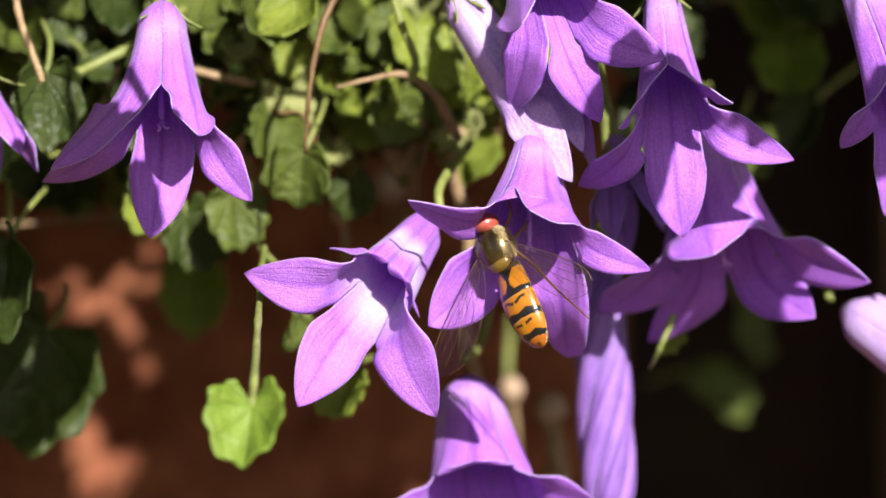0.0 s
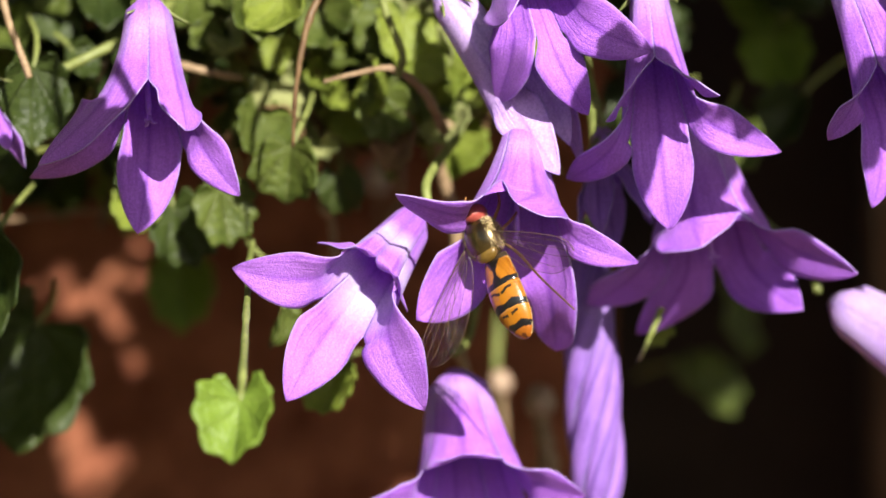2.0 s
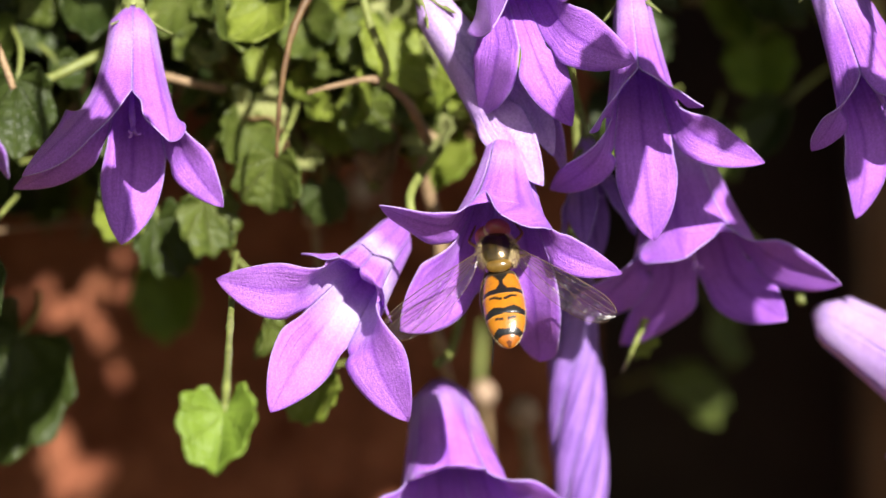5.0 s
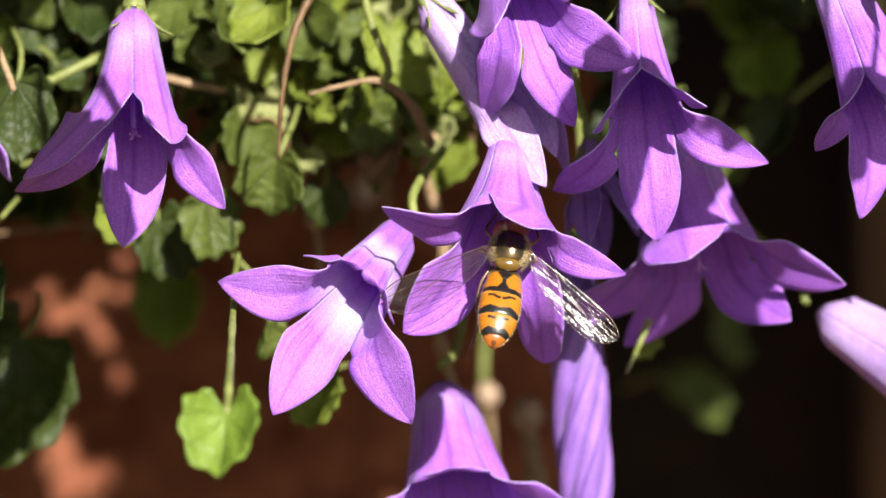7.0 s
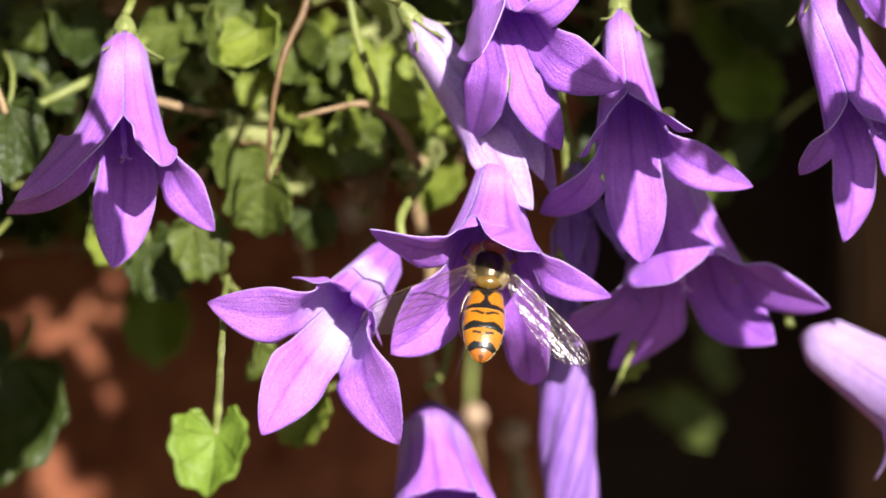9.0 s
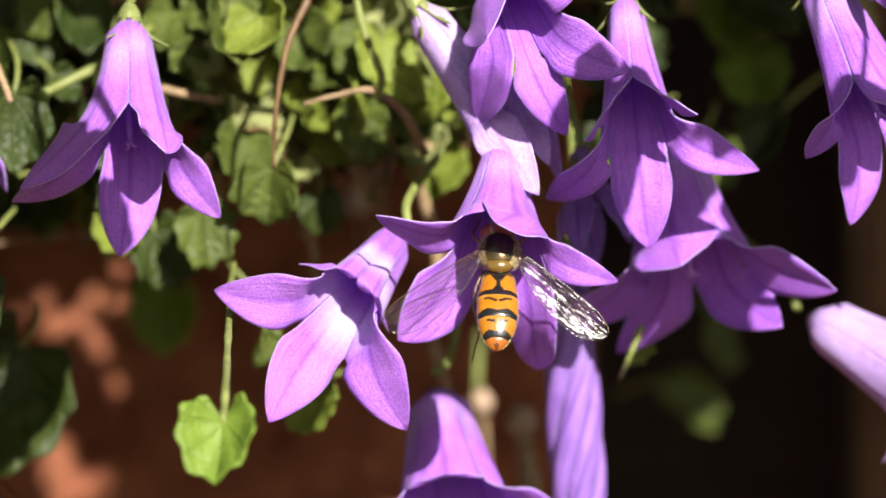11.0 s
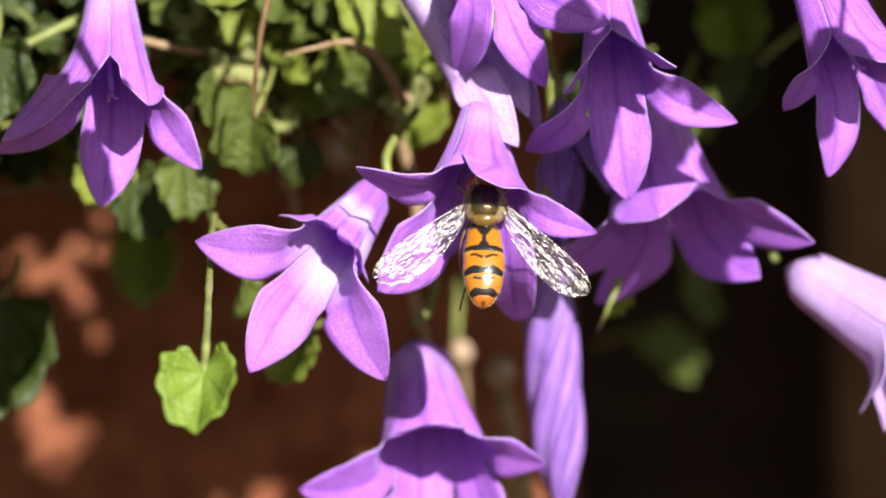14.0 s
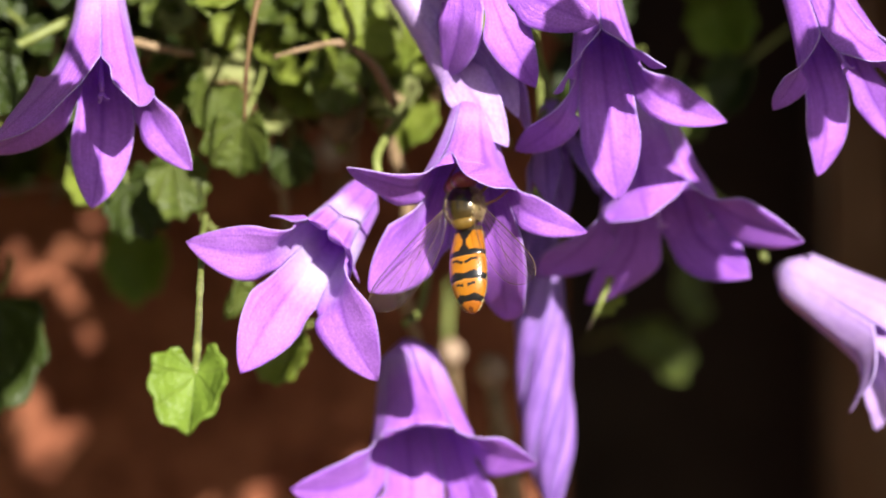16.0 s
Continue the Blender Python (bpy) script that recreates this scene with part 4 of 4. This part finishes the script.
def wing_material():
    m, nt, b = material("clear wing")
    nt.nodes.remove(b)
    b = nt.nodes.new("ShaderNodeBsdfGlossy")
    b.inputs["Color"].default_value = (1.0, 0.96, 0.92, 1)
    b.inputs["Roughness"].default_value = 0.25
    tc = nt.nodes.new("ShaderNodeTexCoord")
    along = node(nt, "ShaderNodeMapping", Scale=(1.0, 1.0, 0.3))
    nt.links.new(tc.outputs["Object"], along.inputs[0])
    ripple = node(nt, "ShaderNodeTexNoise", Scale=1500.0, Detail=3.0)
    nt.links.new(along.outputs[0], ripple.inputs["Vector"])
    bumped(nt, b, ripple.outputs["Fac"], 0.8, 0.0004)
    clear = nt.nodes.new("ShaderNodeBsdfTransparent")
    clear.inputs[0].default_value = (0.90, 0.87, 0.85, 1)
    mx = nt.nodes.new("ShaderNodeMixShader")
    mx.inputs[0].default_value = 0.032
    nt.links.new(clear.outputs[0], mx.inputs[1])
    nt.links.new(b.outputs[0], mx.inputs[2])
    milk = nt.nodes.new("ShaderNodeBsdfTranslucent")
    milk.inputs[0].default_value = (0.80, 0.74, 0.70, 1)
    mx2 = nt.nodes.new("ShaderNodeMixShader")
    mx2.inputs[0].default_value = 0.05
    nt.links.new(mx.outputs[0], mx2.inputs[1])
    nt.links.new(milk.outputs[0], mx2.inputs[2])
    nt.links.new(mx2.outputs[0], nt.nodes["Material Output"].inputs[0])
    return m


WING = wing_material()
VEIN = shell("wing vein", (0.06, 0.035, 0.02), (0.13, 0.08, 0.045), 0.22, coat=0.8)


def pigment(bm, colour):
    """Colours the vertices by their place."""
    layer = bm.verts.layers.float_color.new("pigment")
    for v in bm.verts:
        v[layer] = (*colour(v.co), 1)


def abdomen_shape(s):
    """Half-width along the abdomen, waist to tip."""
    return 1.50 * (0.66 + 0.34 * math.sin(math.pi * min(1, s * 0.95 + 0.04))) * math.sqrt(max(0.0, 1 - max(0.0, (s - 0.62) / 0.385) ** 2.6))


ABD = 6.6
HEAD_TURN = Matrix.Rotation(radians(-42), 3, "Z")
ORANGE, BLACK, DEEP = (0.42, 0.155, 0.008), (0.010, 0.009, 0.009), (0.36, 0.11, 0.010)


def abdomen_colour(p):
    s = -p.z / ABD
    x = p.x / max(0.2, abdomen_shape(s))
    ax = abs(x)
    if s < 0.06:
        return (0.05, 0.035, 0.02)
    # first broad plate: a black hourglass between two orange patches
    if s < 0.365:
        stem = 0.13 + 3.4 * max(0.0, 0.17 - s) + 3.0 * max(0.0, s - 0.235)
        if ax < stem or 0.305 - 0.02 * (1 - ax) < s < 0.358:
            return BLACK
        return ORANGE
    s -= 0.02 * ax * ax
    # then thin curved lines and broad bands by turns
    if s < 0.645:
        line = 0.432 + 0.022 * math.cos(ax * 5.4)
        if abs(s - line) < 0.020 - 0.012 * ax and 0.05 < ax < 0.66:
            return BLACK
        if s > 0.562 + 0.014 * math.cos(ax * 6):
            return BLACK
        return (0.46, 0.20, 0.03) if s < 0.385 else ORANGE
    if s < 0.885:
        line = 0.706 + 0.012 * math.cos(ax * 5.4)
        if abs(s - line) < 0.017 - 0.008 * ax and 0.10 < ax < 0.58:
            return BLACK
        if s > 0.815 + 0.012 * math.cos(ax * 6):
            return BLACK
        return (0.46, 0.20, 0.03) if s < 0.665 else ORANGE
    if s > 0.945 and ax < 0.35:
        return (0.12, 0.035, 0.01)
    return DEEP


def hoverfly():
    root = thing("hoverfly", (5, -6, -1), "orange and black banded hoverfly with clear wings feeding in a flower", "insect")
    # abdomen: flattened plates, one behind the other
    bm = bmesh.new()
    rows, n = [], 110
    for i in range(n + 1):
        s = i / n
        w = abdomen_shape(s)
        seam = 0.0
        for q in (0.07, 0.362, 0.645, 0.888):
            seam += 0.05 * math.exp(-((s - q) / 0.012) ** 2)
        w -= seam
        h = w * (0.50 + 0.10 * s)
        rows.append([Vector((w * math.cos(a), 0.35 + -h * math.sin(a) * (1 if math.sin(a) > 0 else 0.7) - 0.45 * math.sin(s * 3), -ABD * s)) for a in (2 * math.pi * k / 80 for k in range(80))])
    vs = grid(bm, rows, close=True)
    bm.faces.new(vs[-1])
    pigment(bm, abdomen_colour)
    part("abdomen", bm, BANDS, root, "flat abdomen banded orange and black")
    # thorax
    bm = bmesh.new()
    blob(bm, (0, -0.1, 1.55), (1.52, 1.30, 1.75), u=48, v=40)

    def bronze(p):
        x = abs(p.x)
        stripe = max(1 - smoothstep(0.10, 0.22, x), smoothstep(0.46, 0.58, x) * (1 - smoothstep(0.86, 1.0, x)))
        stripe *= smoothstep(0.45, 1.3, p.z)
        base = Vector((0.085, 0.055, 0.017)).lerp(Vector((0.030, 0.022, 0.010)), stripe * 0.93)
        base = base.lerp(Vector((0.13, 0.08, 0.02)), (1 - smoothstep(0.3, 0.9, p.z)) * 0.7)
        return base.lerp(Vector((0.36, 0.27, 0.10)), smoothstep(1.0, 1.35, x) * 0.6)
    pigment(bm, bronze)
    part("thorax", bm, BRONZE, root, "shiny bronze black thorax with faint stripes")
    bm = bmesh.new()
    blob(bm, (0, -0.55, 0.22), (0.98, 0.52, 0.58))
    part("scutellum", bm, SCUT, root, "glossy yellow scutellum")
    # head
    bm = bmesh.new()
    blob(bm, (0, -0.05, 3.5), (1.25, 1.0, 0.72))
    bmesh.ops.rotate(bm, cent=(0, 0, 3.5), matrix=HEAD_TURN, verts=bm.verts)
    head = part("head", bm, FACE, root, "pale head between two red eyes")
    for s in (-1, 1):
        bm = bmesh.new()
        blob(bm, (0.58 * s, -0.2, 3.47), (0.92, 1.0, 0.72), turn=Matrix.Rotation(radians(18 * s), 3, "Y"), u=28, v=20)
        bmesh.ops.rotate(bm, cent=(0, 0, 3.5), matrix=HEAD_TURN, verts=bm.verts)
        part("eye", bm, EYE, head, "large red brown compound eye")
        bm = bmesh.new()
        tube(bm, curve_points([(0.2 * s, 0.3, 4.3), (0.28 * s, 0.5, 4.7), (0.36 * s, 0.9, 4.9)], 6), [0.09, 0.1, 0.13, 0.17, 0.17, 0.12, 0.03], 8)
        part("antenna", bm, AMBER, head)
    # fringe of pale hair round the thorax and along the abdomen
    rnd = random.Random(3)
    bm = bmesh.new()
    for k in range(1700):
        if k < 1300:
            a = rnd.choice((-1, 1)) * rnd.uniform(0.75, 2.0)
            z = rnd.uniform(-1.3, 1.35)
            r = math.sqrt(max(0.05, 1 - (z / 1.75) ** 2))
            d = Vector((math.sin(a) * 1.42, -math.cos(a) * 1.28, 0)) * r
            p = Vector((0, -0.1, 1.55 + z)) + d
            d = d.normalized() * rnd.uniform(0.18, 0.42) + Vector((0, 0, rnd.uniform(-0.2, 0.15)))
        else:
            s = rnd.uniform(0.02, 0.98)
            sd = rnd.choice((-1, 1))
            p = Vector((sd * abdomen_shape(s) * 0.97, 0.3 - 0.45 * math.sin(s * 3), -ABD * s))
            d = Vector((sd * rnd.uniform(0.10, 0.24), rnd.uniform(-0.1, 0.1), rnd.uniform(-0.12, 0.0)))
        o = d.orthogonal().normalized() * 0.017
        o2 = d.cross(o).normalized() * 0.017
        b = [bm.verts.new(p - d * 0.15 + q) for q in (o, -0.5 * o + o2, -0.5 * o - o2)]
        t = bm.verts.new(p + d)
        for i in range(3):
            bm.faces.new((b[i], b[(i + 1) % 3], t))
    tagged(part("hair_fringe", bm, HAIR, root, "short pale hair fringe"), kind="stuff")
    # legs
    for s in (-1, 1):
        for q, pts in enumerate((
                [(0.75, 0.8, 2.6), (1.9, 0.7, 3.5), (1.7, 1.4, 4.8), (1.4, 1.9, 5.8)],
                [(0.95, 0.8, 1.7), (1.8, 1.5, 2.2), (2.1, 2.6, 3.0), (2.1, 3.4, 3.6)],
                [(0.95, 0.8, 0.8), (2.0, 0.4, -1.0), (2.9, 0.6, -2.6), (4.0, 0.8, -3.9)])):
            if q == 2 and s > 0:
                pts = [(0.95, 0.6, 0.8), (2.4, -0.2, -1.0), (3.6, -0.6, -3.6), (5.2, -0.6, -7.0)]
            elif q == 2:
                pts = [(0.95, 0.8, 0.8), (1.6, 1.2, -0.6), (1.7, 1.8, -2.0), (1.4, 2.4, -3.2)]
            pts = [Vector((p[0] * s, p[1], p[2])) for p in pts]
            bm = bmesh.new()
            tube(bm, curve_points(pts, 18), [0.15 - 0.005 * i for i in range(19)], 8)
            leg = part("leg", bm, AMBER if q < 2 else BROWN, root)
            if q == 2 and s > 0:
                hind = leg
    wings = []
    for s in (-1, 1):
        w = new("wing")
        w.parent = root
        tagged(w, "clear glassy wing with dark veins")

        def outline(u):
            """Leading and trailing edge at u along the wing."""
            lead = -0.50 * math.sin(math.pi * min(1, 0.62 * u + 0.02))
            trail = 2.25 * math.sin(math.pi * (u ** 0.85 * 0.62 + 0.05)) - 0.25 * math.exp(-(u / 0.1) ** 2)
            k = math.sqrt(max(0.0, 1 - max(0.0, (u - 0.74) / 0.262) ** 2.2))
            lead, trail = 0.55 + (lead - 0.55) * k, 0.55 + (trail - 0.55) * k
            return lead, trail
        rows = []
        for i in range(41):
            u = i / 40
            a, b = outline(u)
            rows.append([Vector((-s * (a + (b - a) * c / 12) * -1 * -1, 0.05 * math.sin(c * 0.5 + u * 3) + 0.25 * u * u - 0.06 * c / 12, -9.2 * u)) for c in range(13)])
        bm = bmesh.new()
        grid(bm, rows)
        membrane = part("membrane", bm, WING, w)
        for q, (c0, c1, u0, u1) in enumerate(((0.0, 0.0, 0.0, 0.99), (0.16, 0.10, 0.02, 0.93), (0.28, 0.30, 0.05, 0.97), (0.42, 0.52, 0.08, 0.94), (0.6, 0.80, 0.08, 0.80), (1.0, 1.0, 0.06, 0.98), (0.35, 0.62, 0.45, 0.72), (0.25, 0.45, 0.30, 0.42))):
            pts = []
            for i in range(25):
                u = u0 + (u1 - u0) * i / 24
                a, b = outline(u)
                c = c0 + (c1 - c0) * i / 24
                pts.append(Vector((-s * (a + (b - a) * c), 0.05 * math.sin(c * 6 + u * 3) + 0.25 * u * u - 0.06 * c, -9.2 * u)))
            bm = bmesh.new()
            tube(bm, pts, 0.042 if q == 0 else 0.019, 6)
            part("vein", bm, VEIN, w)
        wings.append(w)
    return root, wings, hind


FLY, WINGS, HIND_LEG = hoverfly()


def motions():
    # seconds, place across and up in mm, lean in the picture's plane, pitch, roll about its own length, depth in mm
    body = [
    (0.0, 4.57, -1.42, -23.7, -15.8, -34.0, -0.6),
    (2.5, 4.52, -1.21, -22.1, -17.1, -34.0, -0.6),
    (3.7, 4.52, -1.21, -22.1, -17.1, -34.0, -0.6),
    (3.8, 4.51, -1.92, -26.1, -20.5, -30.0, -1.9),
    (4.0, 5.43, -2.6, -26.0, -29.9, -20.0, -1.9),
    (4.3, 6.41, -2.2, -16.7, -34.7, -6.0, -1.9),
    (4.7, 6.2, -1.61, -9.4, -35.7, -3.0, -1.9),
    (7.0, 6.45, -1.24, 10.9, -32.9, 0.0, -1.9),
    (8.0, 6.6, -1.3, 14.6, -41.1, 0.0, -1.9),
    (9.0, 6.0, -0.99, 6.2, -38.4, 0.0, -1.9),
    (11.5, 6.43, -0.85, 2.8, -31.0, 0.0, -1.9),
    (12.5, 6.43, -0.94, 3.1, -27.9, 0.0, -1.9),
    (13.0, 6.5, -1.5, 3.1, -27.7, 0.0, -1.9),
    (14.0, 6.83, -0.96, 1.8, -25.6, 0.0, -1.9),
    (15.0, 6.46, -1.08, 0.2, -32.9, -8.0, -1.9),
    (15.5, 6.32, -0.98, 3.2, -20.1, -16.0, -1.9),
    (16.0, 6.25, -1.1, -2.2, -18.7, -26.0, -1.9),
    ]
    walk(FLY, [(t, pose(x * MM, y * MM, H + z * MM, 0, lean, 0) @ pose(0, 0, 0, pitch, 0, 0) @ pose(0, 0, 0, 0, 0, roll)) for t, x, z, lean, pitch, roll, y in body])
    # the hind leg is stretched out at first, then drawn in under the body
    walk(HIND_LEG, [(t, pose(0, 0, turn * 0.00002, 0, 0, turn)) for t, turn in ((0, 0), (3.7, 0), (4.3, 115), (9, 115), (16, 115))])
    # seconds, spread from the abdomen, lift over the back
    left = [(0.0, 54.1, 8.2), (2.5, 49.5, 14.4), (3.7, 49.5, 14.4), (3.8, 57.3, -5.0), (4.0, 49.8, 27.9), (4.3, 73.0, -19.2), (4.7, 61.5, -10.2), (7.0, 53.8, -19.0), (8.0, 51.4, -30.7), (9.0, 60.4, -22.9), (11.5, 48.5, -15.0), (12.5, 48.2, -9.0), (13.0, 54.7, -9.0), (14.0, 49.7, 0.5), (15.0, 55.9, 0.0), (15.5, 51.0, 1.6), (16.0, 47.0, 7.1)]
    right = [(0.0, 44.8, 7.8), (2.5, 55.1, 13.7), (3.7, 55.1, 13.7), (3.8, 38.2, 14.8), (4.0, 26.2, -1.3), (4.3, 40.8, -11.2), (4.7, 49.2, -10.4), (7.0, 60.2, -10.7), (8.0, 73.9, -18.0), (9.0, 52.0, -16.7), (11.5, 53.3, -11.4), (12.5, 57.5, -17.0), (13.0, 51.0, -16.3), (14.0, 49.9, -12.4), (15.0, 39.8, -0.7), (15.5, 34.3, 8.7), (16.0, 37.2, 13.6)]
    for s, wing, rows in ((-1, WINGS[0], left), (1, WINGS[1], right)):
        walk(wing, [(t, pose(1.3 * s * MM, -0.75 * MM, 1.5 * MM, 0, -s * spread, 0) @ pose(0, 0, 0, -lift, 0, 9 - s * 9)) for t, spread, lift in rows])


motions()
